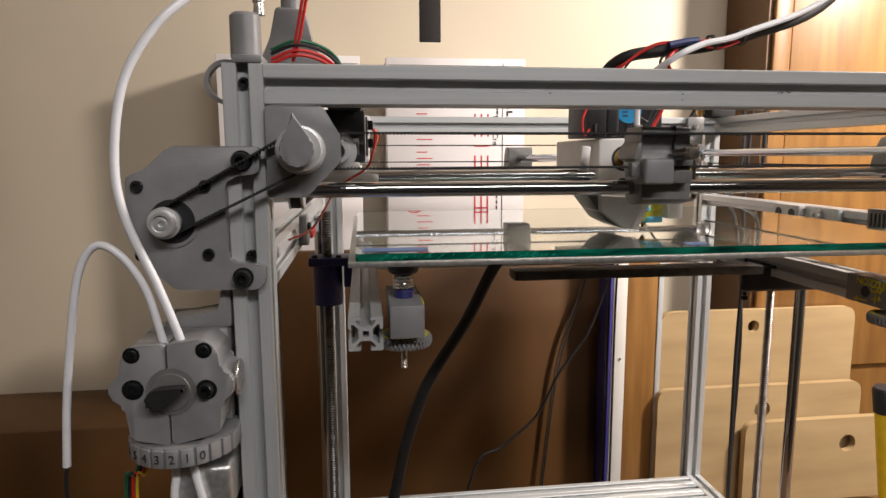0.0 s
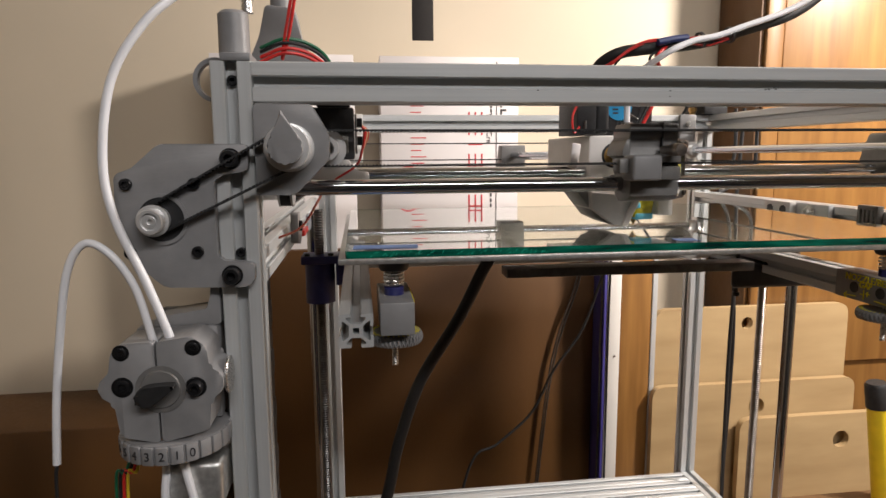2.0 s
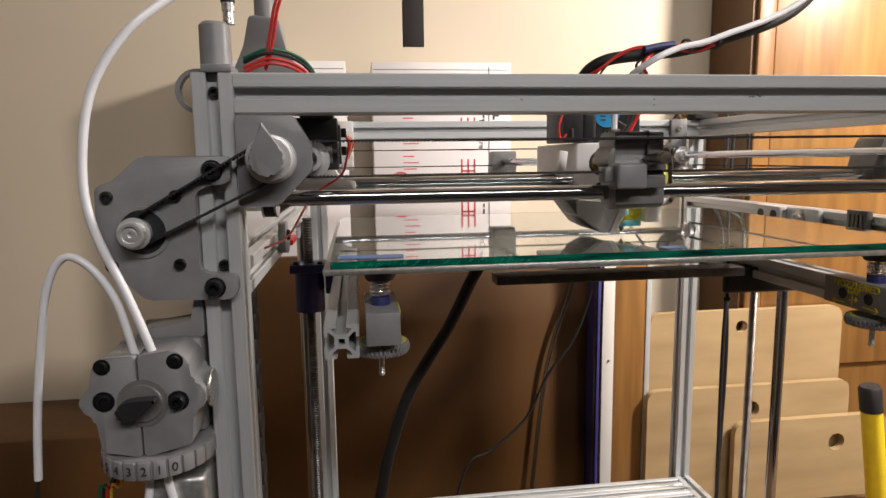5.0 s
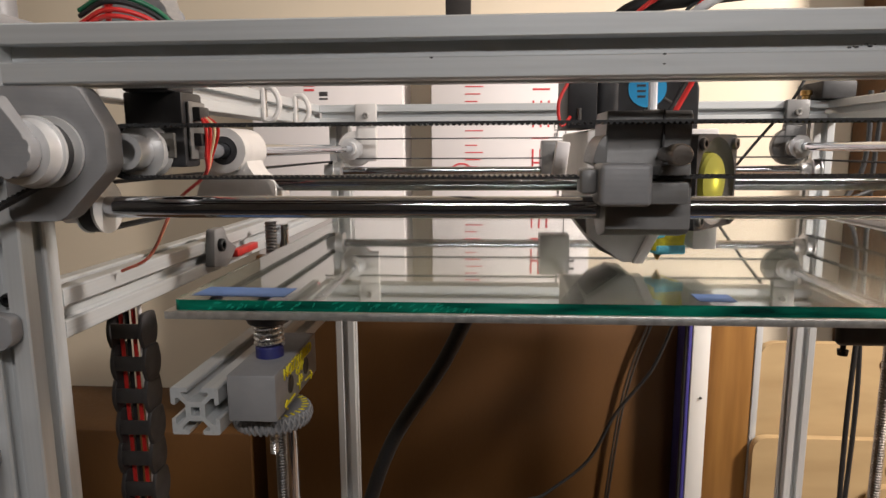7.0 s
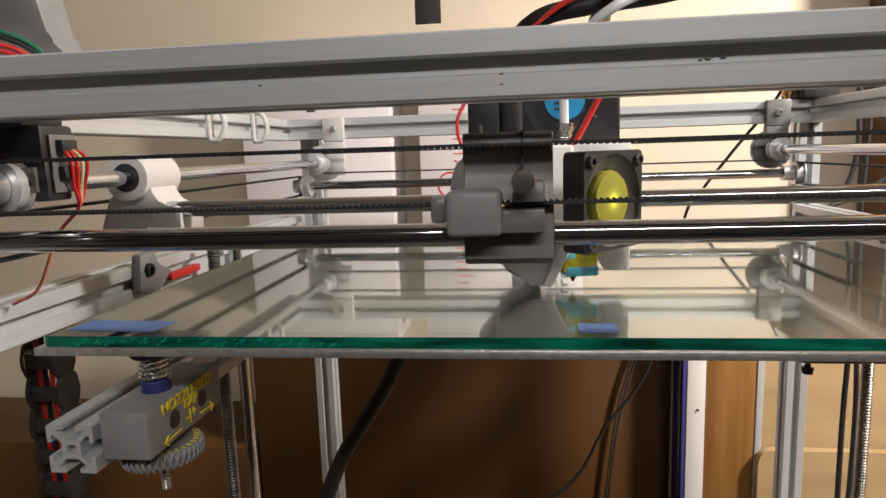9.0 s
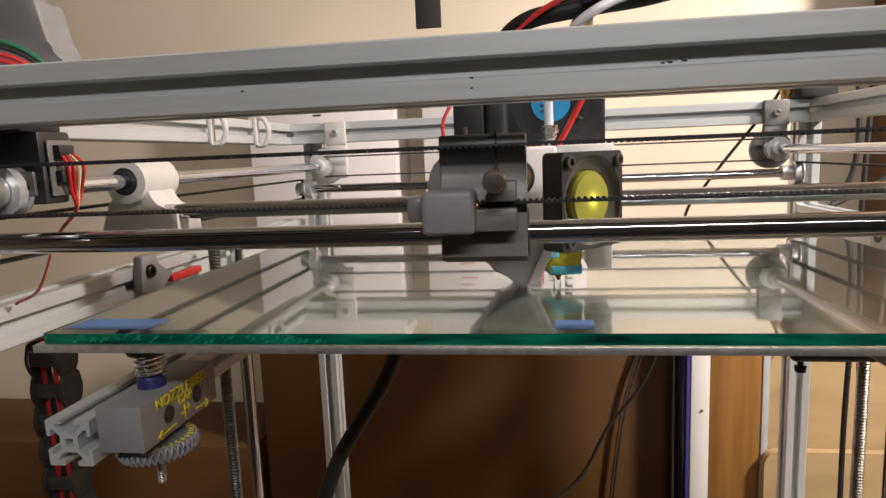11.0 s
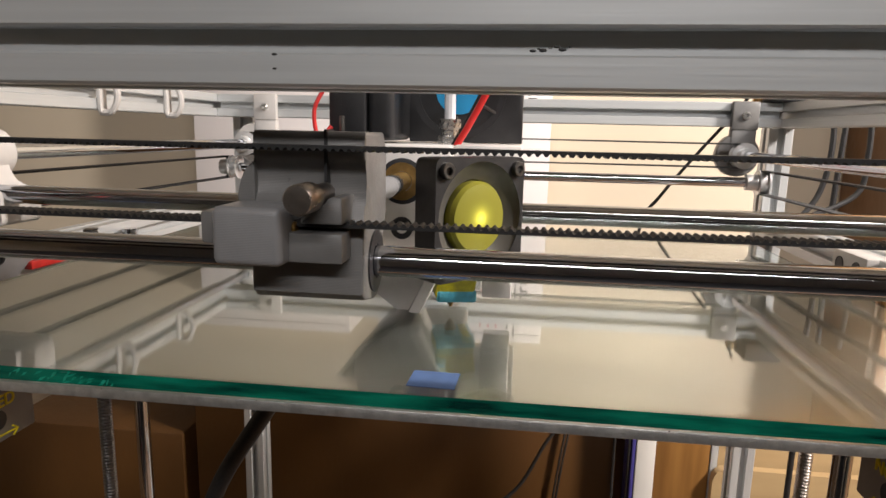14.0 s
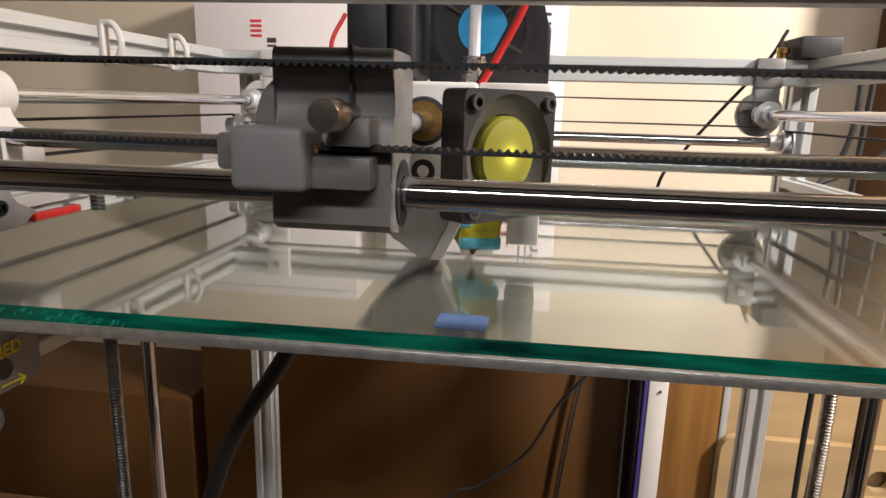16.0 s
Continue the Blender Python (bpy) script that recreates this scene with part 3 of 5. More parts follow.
for t, p, ax in ((r_left, (XL, 0.0235, ZY), (0, 1, 0)), (r_left, (XL, YB - 0.011, ZY), (0, 1, 0)), (r_right, (XR, 0.015, ZY), (0, 1, 0)), (r_right, (XR, YB - 0.011, ZY), (0, 1, 0)),
                 (r_front, (0.0115, YF, ZX), (1, 0, 0)), (r_front, (0.4740, YF, ZX), (1, 0, 0)), (r_back, (0.0190, YB, ZX), (1, 0, 0)), (r_back, (0.4720, YB, ZX), (1, 0, 0))):
    bm = B()
    pulley(bm, p, ax, 0.0089, 0.008)
    part("pulley", bm, TURNED_ALU, t, "bright aluminium belt pulley")
    bm = B()
    a = Vector(ax)
    lathe(bm, Vector(p) - a * 0.013, a, [(0, 0.0042), (0, 0.0066), (0.0085, 0.0066), (0.0085, 0.0042)], 24)
    part("hub", bm, TURNED_ALU, t)


def belt(c0, c1, w0, w1, plane, label):
    bm = B()
    belt_mesh(bm, c0, 0.0094, c1, 0.0094, w0, w1, plane)
    return solo("toothed_belt", bm, RUBBER, label, "belt", "drive belts", smooth=False)


belt((XL, ZY), (XR, ZY), 0.0120, 0.0180, "xz", "black toothed drive belt along the front rod")
belt((XL, ZY), (XR, ZY), YB - 0.014, YB - 0.008, "xz", "black toothed drive belt along the back rod")
belt((YF, ZX), (YB, ZX), 0.0080, 0.0140, "yz", "black toothed drive belt along the side rod")
belt((YF, ZX), (YB, ZX), 0.4705, 0.4765, "yz", "black toothed drive belt along the side rod")


# bearing holders in the four corners
def bearing_holder(x, y, s, f, mt, label, screw=True):
    t = thing("bearing_holder", (x, y, 0.38), label, "bearing holder", "corner bearing holders")
    bm = B()
    box(bm, (x - 0.0105, y - 0.006, 0.3775), (x + 0.0105, y + 0.0, 0.4005), 0.0012)
    box(bm, (x - 0.010, y - 0.005, 0.345), (x + 0.010, y + 0.004, 0.379), 0.002)
    part("bracket", bm, mt, t)
    bm = B()
    lathe(bm, (XL if s > 0 else XR, y - 0.004, ZY), (0, f, 0), [(0, 0.0), (0, 0.0165), (0.001, 0.0175), (0.007, 0.0175), (0.008, 0.0165), (0.008, 0)], 36)
    part("bearing_cup", bm, mt, t)
    if screw:
        bm = B()
        socket_screw(bm, (x, y - 0.006, 0.389), (0, -1, 0), 0.0032, 0.002)
        part("screw", bm, STEEL, t)
    return t


bearing_holder(0.0470, 0.4198, 1, 1, LIGHT_PLA, "light printed rod bearing holder screwed to the beam")
bearing_holder(0.4550, 0.4198, -1, 1, DARK_PLA, "dark grey printed rod bearing holder screwed to the beam")

# ---- bed ----
AX0, AX1, AY0, AY1 = 0.0390, 0.4410, 0.0220, 0.3100
bed = thing("print_bed", (0.24, 0.157, 0.292), "clear glass plate with green edges on an aluminium print bed", "print bed")
bm = B()
box(bm, (AX0, AY0, 0.2920), (AX1, AY1, 0.2952), 0.0004)
bm.normal_update()
for f in bm.faces:
    f.material_index = 0 if f.normal.z > 0.9 else 1
part("aluminium_plate", bm, [PLATE_ALU, RAW_ALU], bed, "sawn aluminium plate")
bm = B()
out = rounded([(AX0 + 0.004, AY0 + 0.001), (AX1 - 0.004, AY0 + 0.001), (AX1 - 0.004, AY1 - 0.001), (AX0 + 0.004, AY1 - 0.001)], 0.002, 3)
prism(bm, out, 0.2954, 0.2997, 0.0, "xy")
bm.normal_update()
for f in bm.faces:
    f.material_index = 0 if abs(f.normal.z) > 0.5 else 1
part("glass_plate", bm, [GLASS, GLASS_EDGE], bed, "clear glass with emerald green edges", smooth=False)
bm = B()
prism(bm, [(0.0470, 0.0300), (0.0850, 0.0290), (0.0860, 0.0440), (0.0480, 0.0455)], 0.29975, 0.29990, 0.0, "xy")
part("tape_patch", bm, BLUE_TAPE, bed, "strip of blue masking tape")
bm = B()
prism(bm, [(0.2460, 0.0290), (0.2600, 0.0285), (0.2605, 0.0405), (0.2465, 0.0410)], 0.29975, 0.29990, 0.0, "xy")
part("tape_patch", bm, BLUE_TAPE, bed, "short strip of blue masking tape")
# bright chips along the sawn edge
rnd = random.Random(4)
bm = B()
for k in range(90):
    x = rnd.uniform(AX0 + 0.005, AX1 - 0.005)
    lathe(bm, (x, AY0 + 0.0001, 0.2925 + rnd.random() * 0.0022), (0, -1, 0), [(0, rnd.uniform(0.0002, 0.0009)), (0.0001, 0.0)], 5)
part("edge_burr", bm, STEEL, bed, "bright burrs on the sawn edge")

# shell-shaped flakes where the glass was snapped
bm = B()
for k in range(60):
    x = 0.055 + 0.105 * rnd.random() ** 1.2
    z = rnd.uniform(0.2960, 0.2990)
    w, hh = rnd.uniform(0.0010, 0.0034), rnd.uniform(0.0003, 0.0008)
    lean = rnd.uniform(0.0004, 0.0012)
    pts = [(x, z - lean), (x + 0.6 * w, z - 0.2 * lean), (x + w, z + lean), (x + 0.4 * w, z + hh)]
    bm.faces.new([bm.verts.new((a, AY0 + 0.0008 - 0.0002 * rnd.random(), min(0.2995, max(0.2956, b)))) for a, b in pts])
tagged(part("edge_flake", bm, EMERALD, bed, "", smooth=False), "bright emerald flakes on the snapped glass edge", kind="stuff")

# frame that carries the bed
carriage = thing("bed_carriage", (0.24, 0.16, 0.243), "aluminium profile frame that carries the print bed", "bed carriage")
for x in (0.0480, 0.4320):
    bm = B()
    extrusion(bm, "y", 0.0240, 0.3100, x, 0.2530)
    part("arm", bm, ALU_Y, carriage)
bm = B()
extrusion(bm, "x", 0.0585, 0.4215, 0.2600, 0.2735)
part("cross_beam", bm, ALU_X, carriage)
bm = B()
extrusion(bm, "x", 0.0585, 0.4215, 0.2990, 0.2530)
part("cross_beam", bm, ALU_X, carriage)


# dark colour stands in for shade on an aluminium bar under the bed
bm = B()
box(bm, (0.176, 0.190, 0.2478), (0.405, 0.212, 0.2556), 0.0006)
part("cross_bar", bm, DARK_STEEL, carriage, "cross bar, dark for the shade under the bed")


def adjuster(x, side):
    """A bed level adjuster: block, spring, cap, screw and knurled wheel. side: the arm lies at -side."""
    t = thing("bed_adjuster", (x, 0.05, 0.2495), "grey printed levelling block with spring, knurled wheel and yellow lettering", "bed adjuster", "bed adjusters")
    a, b = sorted((x - side * 0.0095, x + side * 0.0105))
    bm = B()
    box(bm, (a, 0.0230, 0.2495), (b, 0.0830, 0.2690), 0.0008)
    blk = part("block", bm, GREY_PLA, t)
    # no holes are cut: black discs on the face give their inner shade
    for y in (0.0420, 0.0650):
        bm = B()
        f = x + side * 0.0106
        lathe(bm, (f, y, 0.2585), (side, 0, 0), [(0.00006, 0.0), (0.00010, 0.0036), (0.00016, 0.0038), (-0.0003, 0.0041)], 24)
        part("screw_hole_shade", bm, BLACK_PLASTIC, blk, "flat dark disc for the shade in a screw hole")
    c = (x, 0.0480)
    bm = B()
    lathe(bm, (*c, 0.2690), (0, 0, 1), [(0, 0), (0, 0.0060), (0.0045, 0.0060), (0.005, 0.0055), (0.005, 0)], 24)
    part("spring_seat", bm, BLUE_PLASTIC, t, "dark blue spring seat")
    bm = B()
    coil(bm, (*c, 0.2740), 0.0100, 0.0058, 0.0008, 4.5)
    part("spring", bm, STEEL, t)
    bm = B()
    lathe(bm, (*c, 0.2842), (0, 0, 1), [(0, 0), (0, 0.0085), (0.002, 0.0095), (0.0076, 0.0095), (0.0077, 0)], 24)
    part("cap", bm, BLACK_PLASTIC, t, "black plastic cap under the bed")
    bm = B()
    threaded(bm, *c, 0.2240, 0.2860, 0.0020, 0.0009, 12, 0.0004)
    part("thumb_screw", bm, STEEL, t)
    bm = B()
    n = 40
    for i in range(n):
        for s in (1, -1):
            p = []
            for k in range(6):
                ang = 2 * math.pi * (i + s * k / 5 * 0.9) / n
                zz = 0.2392 + 0.0062 * k / 5
                rr = 0.0158 + 0.0011 * math.sin(math.pi * k / 5)
                p.append((c[0] + rr * math.cos(ang), c[1] + rr * math.sin(ang), zz))
            tube(bm, p, 0.00062, 1, 5, False)
    lathe(bm, (*c, 0.2388), (0, 0, 1), [(0, 0), (0, 0.0145), (0.001, 0.0158), (0.006, 0.0158), (0.0070, 0.0145), (0.0070, 0)], 40)
    wheel = part("thumb_wheel", bm, GREY_PLA, t, "knurled grey wheel with yellow marks")
    for i in range(30):
        ang = 2 * math.pi * i / 30
        bm = B()
        box(bm, (0.0128, -0.00035, 0.2458), (0.0155, 0.00035, 0.2461), 0)
        bmesh.ops.transform(bm, matrix=Matrix.Translation((c[0], c[1], 0)) @ Matrix.Rotation(ang, 4, "Z"), verts=bm.verts)
        part("scale_mark", bm, YELLOW_INK, wheel)
    rz = 90 if side > 0 else -90
    f = x + side * 0.0109
    for txt, size, y, z in (("NOZZLE/BED", 0.0068, 0.0530, 0.2655), ("GAP", 0.0058, 0.0545, 0.2612), ("-|+", 0.0075, 0.0545, 0.2555)):
        lettering(txt, size, pose(f, y, z, 90, 0, rz), YELLOW_INK, blk)
    for s in (1, -1):
        bm = B()
        y0, y1 = (0.0625, 0.0735) if s > 0 else (0.0460, 0.0330)
        tube(bm, [(f, y0, 0.2525), (f, y1, 0.2520)], 0.0004, 2, 6)
        for dz in (0.002, -0.002):
            tube(bm, [(f, y1 - s * 0.0025, 0.2520 + dz), (f, y1, 0.2520)], 0.0004, 2, 6)
        part("arrow", bm, YELLOW_INK, blk)
    return t


adjuster(0.0715, 1)
adjuster(0.4085, -1)

# lead screws, their nut holders and the guide columns
for x, y, nut, label in ((0.0165, 0.2150, BLUE_PLASTIC, "dark blue printed nut holder on the lead screw"), (0.4650, 0.264, BLACK_PLASTIC, "black printed nut holder on the lead screw")):
    s = thing("lead_screw", (x, y, TABLE), "threaded steel lead screw standing upright in the frame", "lead screw", "lead screws")
    bm = B()
    threaded(bm, x, y, TABLE, 0.308 if x < 0.1 else 0.262, 0.0045, 0.0022, 14, 0.0011)
    part("thread", bm, DARK_STEEL if x < 0.1 else LEAD_STEEL, s)
    bm = B()
    lathe(bm, (x, y, 0.236), (0, 0, 1), [(0, 0.0047), (0, 0.0064), (0.014, 0.0064), (0.014, 0.0047)], 20)
    part("nut", bm, BRONZE, s, "brass nut")
    h = thing("nut_holder", (x, y, 0.228), label, "nut holder", "nut holders")
    bm = B()
    ring(bm, (x, y, 0.228), (x, y, 0.2625), 0.0066, 0.0125, 28)
    box(bm, (x - 0.015, y - 0.014, 0.2625), (x + 0.020, y + 0.014, 0.2695), 0.001)
    if x > 0.1:
        box(bm, (x - 0.070, y - 0.060, 0.2280), (x + 0.022, y - 0.052, 0.2520), 0.004, 4)
        box(bm, (x - 0.070, y - 0.0515, 0.2450), (x + 0.018, y - 0.013, 0.2520), 0.001)
    else:
        box(bm, (x + 0.014, y - 0.012, 0.2440), (x + 0.0255, y + 0.012, 0.2690), 0.001)
    part("holder", bm, nut, h)
    for dx in (-0.010, 0.010):
        bm = B()
        socket_screw(bm, (x + dx, y - 0.009, 0.2695), (0, 0, 1), 0.0024, 0.002)
        part("screw", bm, BLACK_STEEL, h)
for x, y in ((0.0070, 0.268), (0.4610, 0.2140)):
    bm = B()
    cyl(bm, (x, y, TABLE), (x, y, 0.262 if x > 0.1 else 0.300), 0.0050, 28)
    solo("guide_column", bm, CHROME_X, "polished steel guide column for the bed", "column", "guide columns")

# ---- slide blocks ----
sb = thing("slide_block", (0.226, 0.03, 0.326), "dark grey printed slide block clamped on the front rod", "slide block", "slide blocks")
bm = B()
x0, x1 = 0.2112, 0.2408
yz = [(0.0165, 0.3425), (0.0170, 0.3470), (0.0185, 0.3520), (0.0205, 0.3550), (0.0208, 0.3580), (0.0205, 0.3605), (0.0196, 0.3624), (0.0188, 0.3632), (0.0186, 0.3640), (0.0186, 0.3690), (0.0196, 0.3704), (0.0400, 0.3704), (0.0440, 0.3660), (0.0440, 0.3480)]
arc = [(YF + 0.0105 * math.cos(a), ZX + 0.0105 * math.sin(a)) for a in [radians(30 - i * 10) for i in range(14)]]
prism(bm, yz + arc + [(0.0185, 0.3270), (0.0160, 0.3290)], x0, x1, 0.0006, "yz")
body = part("body", bm, DARK_PLA, sb)
# concave web that flares from the body to the belt clamp
bm = B()
web = [(0.2116, 0.3628)] + [(0.2068 + 0.0048 * (1 - math.cos(a)) ** 0.8 * 1.0, 0.3522 + 0.0100 * math.sin(a)) for a in [radians(88 - i * 11) for i in range(9)]] + [(0.2116, 0.3500)]
prism(bm, web, 0.0185, 0.0420, 0.0003, "xz")
part("web", bm, DARK_PLA, body)
# the slit is not cut; a black bar gives its shade
bm = B()
box(bm, (0.2304, 0.0178, 0.3570), (0.2311, 0.0240, 0.3709), 0)
part("slit_shade", bm, BLACK_PLASTIC, body, "narrow black bar for the shade in the clamp slit")
bm = B()
box(bm, (0.2150, 0.0085, 0.3384), (0.2376, 0.0200, 0.3459), 0.0006)
part("belt_ledge", bm, DARK_PLA, body)
bm = B()
prism(bm, rounded([(0.2270, 0.3482), (0.2376, 0.3482), (0.2376, 0.3548), (0.2345, 0.3548), (0.2325, 0.3520), (0.2280, 0.3515)], 0.0006, 3), 0.0085, 0.0200, 0.0004, "xz")
part("belt_guide", bm, DARK_PLA, body)
bm = B()
box(bm, (0.2068, 0.0030, 0.3380), (0.2242, 0.0190, 0.3524), 0.0018, 3)
part("belt_clamp", bm, GREY_PLA, body, "grey printed belt clamp")
bm = B()
box(bm, (0.2012, 0.0085, 0.3420), (0.2070, 0.0185, 0.3505), 0.0012)
part("clamp_tail", bm, DARK_PLA, body)
bm = B()
lathe(bm, (0.2310, 0.0165, 0.3552), (0, -1, 0), [(0, 0), (0, 0.0026), (0.0120, 0.0026), (0.0122, 0.0036), (0.0200, 0.0036), (0.0206, 0.0032), (0.0208, 0.0010), (0.0208, 0)], 24)
part("clamp_bolt", bm, LEAD_STEEL, body, "worn grey steel clamp bolt")
bm = B()
cyl(bm, (0.2235, 0.0120, 0.3466), (0.2250, 0.0120, 0.3466), 0.0016, 14)
part("brass_insert", bm, BRONZE, body)
bm = B()
ring(bm, (0.2407, YF, ZX), (0.2413, YF, ZX), 0.0048, 0.0086, 30)
part("bush", bm, BLACK_PLASTIC, body, "black bearing seal")

sb.location.x -= 0.004

lb = thing("slide_block", (XL + 0.012, YC + 0.005, 0.327), "light grey printed slide block on the side rod", "slide block", "slide blocks")
bm = B()
prism(bm, rounded([(XL + a, b) for a, b in ((0.0085, 0.3560), (0.0110, 0.3480), (0.0155, 0.3425), (0.0240, 0.3425), (0.0240, 0.3270), (-0.0200, 0.3270), (-0.0120, 0.3480))], 0.003, 4), YC - 0.006, YC + 0.017, 0.0006, "xz")
ring(bm, (XL, YC - 0.010, ZY), (XL, YC + 0.021, ZY), 0.0070, 0.0112, 34)
part("body", bm, LIGHT_PLA, lb)
bm = B()
ring(bm, (XL, YC - 0.0102, ZY), (XL, YC - 0.003, ZY), 0.0040, 0.0070, 28)
part("bush", bm, BLACK_PLASTIC, lb, "black rod bush")
bm = B()
cyl(bm, (XL + 0.007, YC - 0.0065, 0.3310), (XL + 0.007, YC - 0.0085, 0.3310), 0.0025, 16)
part("screw", bm, STEEL, lb)

rb = thing("slide_block", (0.455, YC + 0.005, 0.327), "dark grey printed slide block on the side rod", "slide block", "slide blocks")
bm = B()
prism(bm, rounded([(0.4440, 0.3290), (0.4780, 0.3270), (0.4780, 0.3680), (0.4530, 0.3680), (0.4470, 0.3500)], 0.003, 3), YC - 0.008, YC + 0.019, 0.0006, "xz")
part("body", bm, DARK_PLA, rb)
bb = thing("slide_block", (0.2395, 0.40, 0.33), "dark grey printed slide block on the back rod", "slide block", "slide blocks")
bm = B()
prism(bm, rounded([(0.400, 0.3250), (0.424, 0.3250), (0.424, 0.3450), (0.414, 0.3640), (0.396, 0.3640), (0.396, 0.3460)], 0.003, 3), 0.2170, 0.2450, 0.0006, "yz")
part("body", bm, DARK_PLA, bb)

# end stop block on the left rod
es = thing("end_stop", (0.040, 0.035, 0.348), "black end stop box with a small circuit board and red wires", "end stop")
bm = B()
box(bm, (0.0270, 0.0260, 0.3660), (0.0500, 0.0440, 0.3795), 0.0012)
box(bm, (0.0300, 0.0205, 0.3790), (0.0480, 0.0420, 0.3960), 0.0012)
box(bm, (0.0320, 0.0270, 0.3510), (0.0500, 0.0400, 0.3670), 0.0012)
part("housing", bm, BLACK_PLASTIC, es)
bm = B()
box(bm, (0.0335, 0.0255, 0.3545), (0.0465, 0.0275, 0.3640), 0.0006)
plug = part("terminal", bm, DARK_GREY, es, "dark grey terminal block")
# black disc for the shade in the terminal's screw hole
bm = B()
cyl(bm, (0.0430, 0.0256, 0.3580), (0.0430, 0.0251, 0.3580), 0.0016, 14)
part("screw_hole_shade", bm, BLACK_STEEL, plug)
bm = B()
box(bm, (0.0503, 0.0290, 0.3540), (0.0515, 0.0430, 0.3760), 0.0004)
part("circuit_board", bm, DARK_PLA, es, "small grey circuit board")
for z in (0.3590, 0.3690):
    bm = B()
    box(bm, (0.0514, 0.0315, z), (0.0545, 0.0400, z + 0.0050), 0.0005)
    part("socket", bm, BLACK_PLASTIC, es, "black plug socket")
for k in range(4):
    bm = B()
    tube(bm, [(0.0530, 0.0330 + 0.002 * k, 0.371), (0.0555 + 0.0008 * k, 0.0335 + 0.002 * k, 0.366), (0.0540, 0.0360 + 0.002 * k, 0.356), (0.0500, 0.0420, 0.347), (0.0330, 0.0500, 0.335), (0.0180, 0.0540, 0.312), (0.0030, 0.0560, 0.3042)], 0.0007, 8, 7)
    part("wire", bm, CREAM if k == 2 else RED_WIRE, es, "thin wire")

# ---- print head ----
head = thing("tool_carriage", (0.245, 0.10, 0.304), "printed print head with two fans, hot end and wrapped heater block", "print head")
bm = B()
box(bm, (0.2130, 0.1000, 0.3230), (0.2500, 0.2000, 0.3660), 0.0015, 3)
box(bm, (0.2500, 0.1040, 0.3400), (0.2760, 0.1900, 0.3662), 0.0012)
hb = part("body", bm, WHITE_PLA, head)
bm = B()
lathe(bm, (HX, 0.1002, 0.3520), (0, -1, 0), [(0, 0.0), (0, 0.0088), (0.0006, 0.0088), (0.0008, 0.0074), (0.0008, 0.004)], 30)
part("bush_ring", bm, BLACK_PLASTIC, hb)
bm = B()
lathe(bm, (HX, 0.1000, 0.3520), (0, -1, 0), [(0, 0.0039), (0.0011, 0.0039), (0.0011, 0.0072), (0.0004, 0.0072)], 30)
part("bush", bm, BRONZE, hb, "bronze bush")
# black disc on the uncut front for the shade in a cable hole
bm = B()
lathe(bm, (0.2310, 0.1001, 0.3340), (0, -1, 0), [(0.0, 0), (0.0002, 0.0044), (-0.0008, 0.0044)], 24)
part("cable_hole_shade", bm, BLACK_PLASTIC, hb)
# tapered air duct
bm = B()
prism(bm, [(0.2130, 0.3270), (0.2300, 0.3250), (0.2400, 0.3245), (0.2460, 0.3245), (0.2352, 0.3030), (0.2305, 0.3030), (0.2140, 0.3150)], 0.094, 0.130, 0.0006, "xz")
part("air_duct", bm, LIGHT_PLA, head, "tapered light printed air duct")
# left flank in darker plastic, which puts the unlit side's shade into its colour
bm = B()
prism(bm, [(0.2040, 0.3280), (0.2128, 0.3280), (0.2300, 0.3032), (0.2200, 0.3080)], 0.100, 0.135, 0.0006, "xz")
part("duct_flank_shaded", bm, DARK_PLA, head)
bm = B()
box(bm, (0.2630, 0.0940, 0.3095), (0.2740, 0.1180, 0.3402), 0.0006)
part("duct_leg", bm, WHITE_PLA, head)
bm = B()
prism(bm, [(0.2462, 0.3255), (0.2510, 0.3255), (0.2398, 0.3028), (0.2354, 0.3028)], 0.0915, 0.1000, 0.0004, "xz")
part("duct_lip", bm, WHITE_PLA, head, "pale slanted duct lip")
# heater block wrapped in tape, and the nozzle
hm = pose(0.2515, 0.104, 0.3145, 0, 8, 14)
bm = B()
box(bm, (-0.0074, -0.0090, -0.0075), (0.0074, 0.0090, 0.0080), 0.0014, 3, hm)
heater = part("heater_block", bm, YELLOW_TAPE, head, "heater block wrapped in yellow and blue tape")
bm = B()
box(bm, (-0.0077, -0.0093, -0.0079), (0.0077, 0.0093, -0.0030), 0.0012, 3, hm @ Matrix.Rotation(radians(-7), 4, "Y"))
part("tape_band", bm, CYAN_TAPE, heater, "pale blue tape band")
bm = B()
box(bm, (-0.0077, -0.0093, 0.0010), (-0.0030, 0.0093, 0.0055), 0.0010, 3, hm @ Matrix.Rotation(radians(-18), 4, "Y"))
part("tape_band", bm, CYAN_TAPE, heater, "pale blue tape band")
bm = B()
lathe(bm, (0.2500, 0.106, 0.3090), (0, 0, -1), [(0, 0), (0, 0.0024), (0.0035, 0.0024), (0.0038, 0.0020), (0.0068, 0.0005), (0.0068, 0)], 12)
part("nozzle", bm, BRONZE, head, "small brass nozzle")

# small axial fan, turned to the side
FAN = Matrix.Translation((0.2635, 0.0690, 0.3430)) @ Matrix.Rotation(radians(48), 4, "Z")
bm = B()
R = 0.0187
sq = rounded([(-0.020, -0.020), (0.020, -0.020), (0.020, 0.020), (-0.020, 0.020)], 0.003, 4)
ci = [(R * math.cos(2 * math.pi * i / 40), R * math.sin(2 * math.pi * i / 40)) for i in range(40)]
rows_ = []
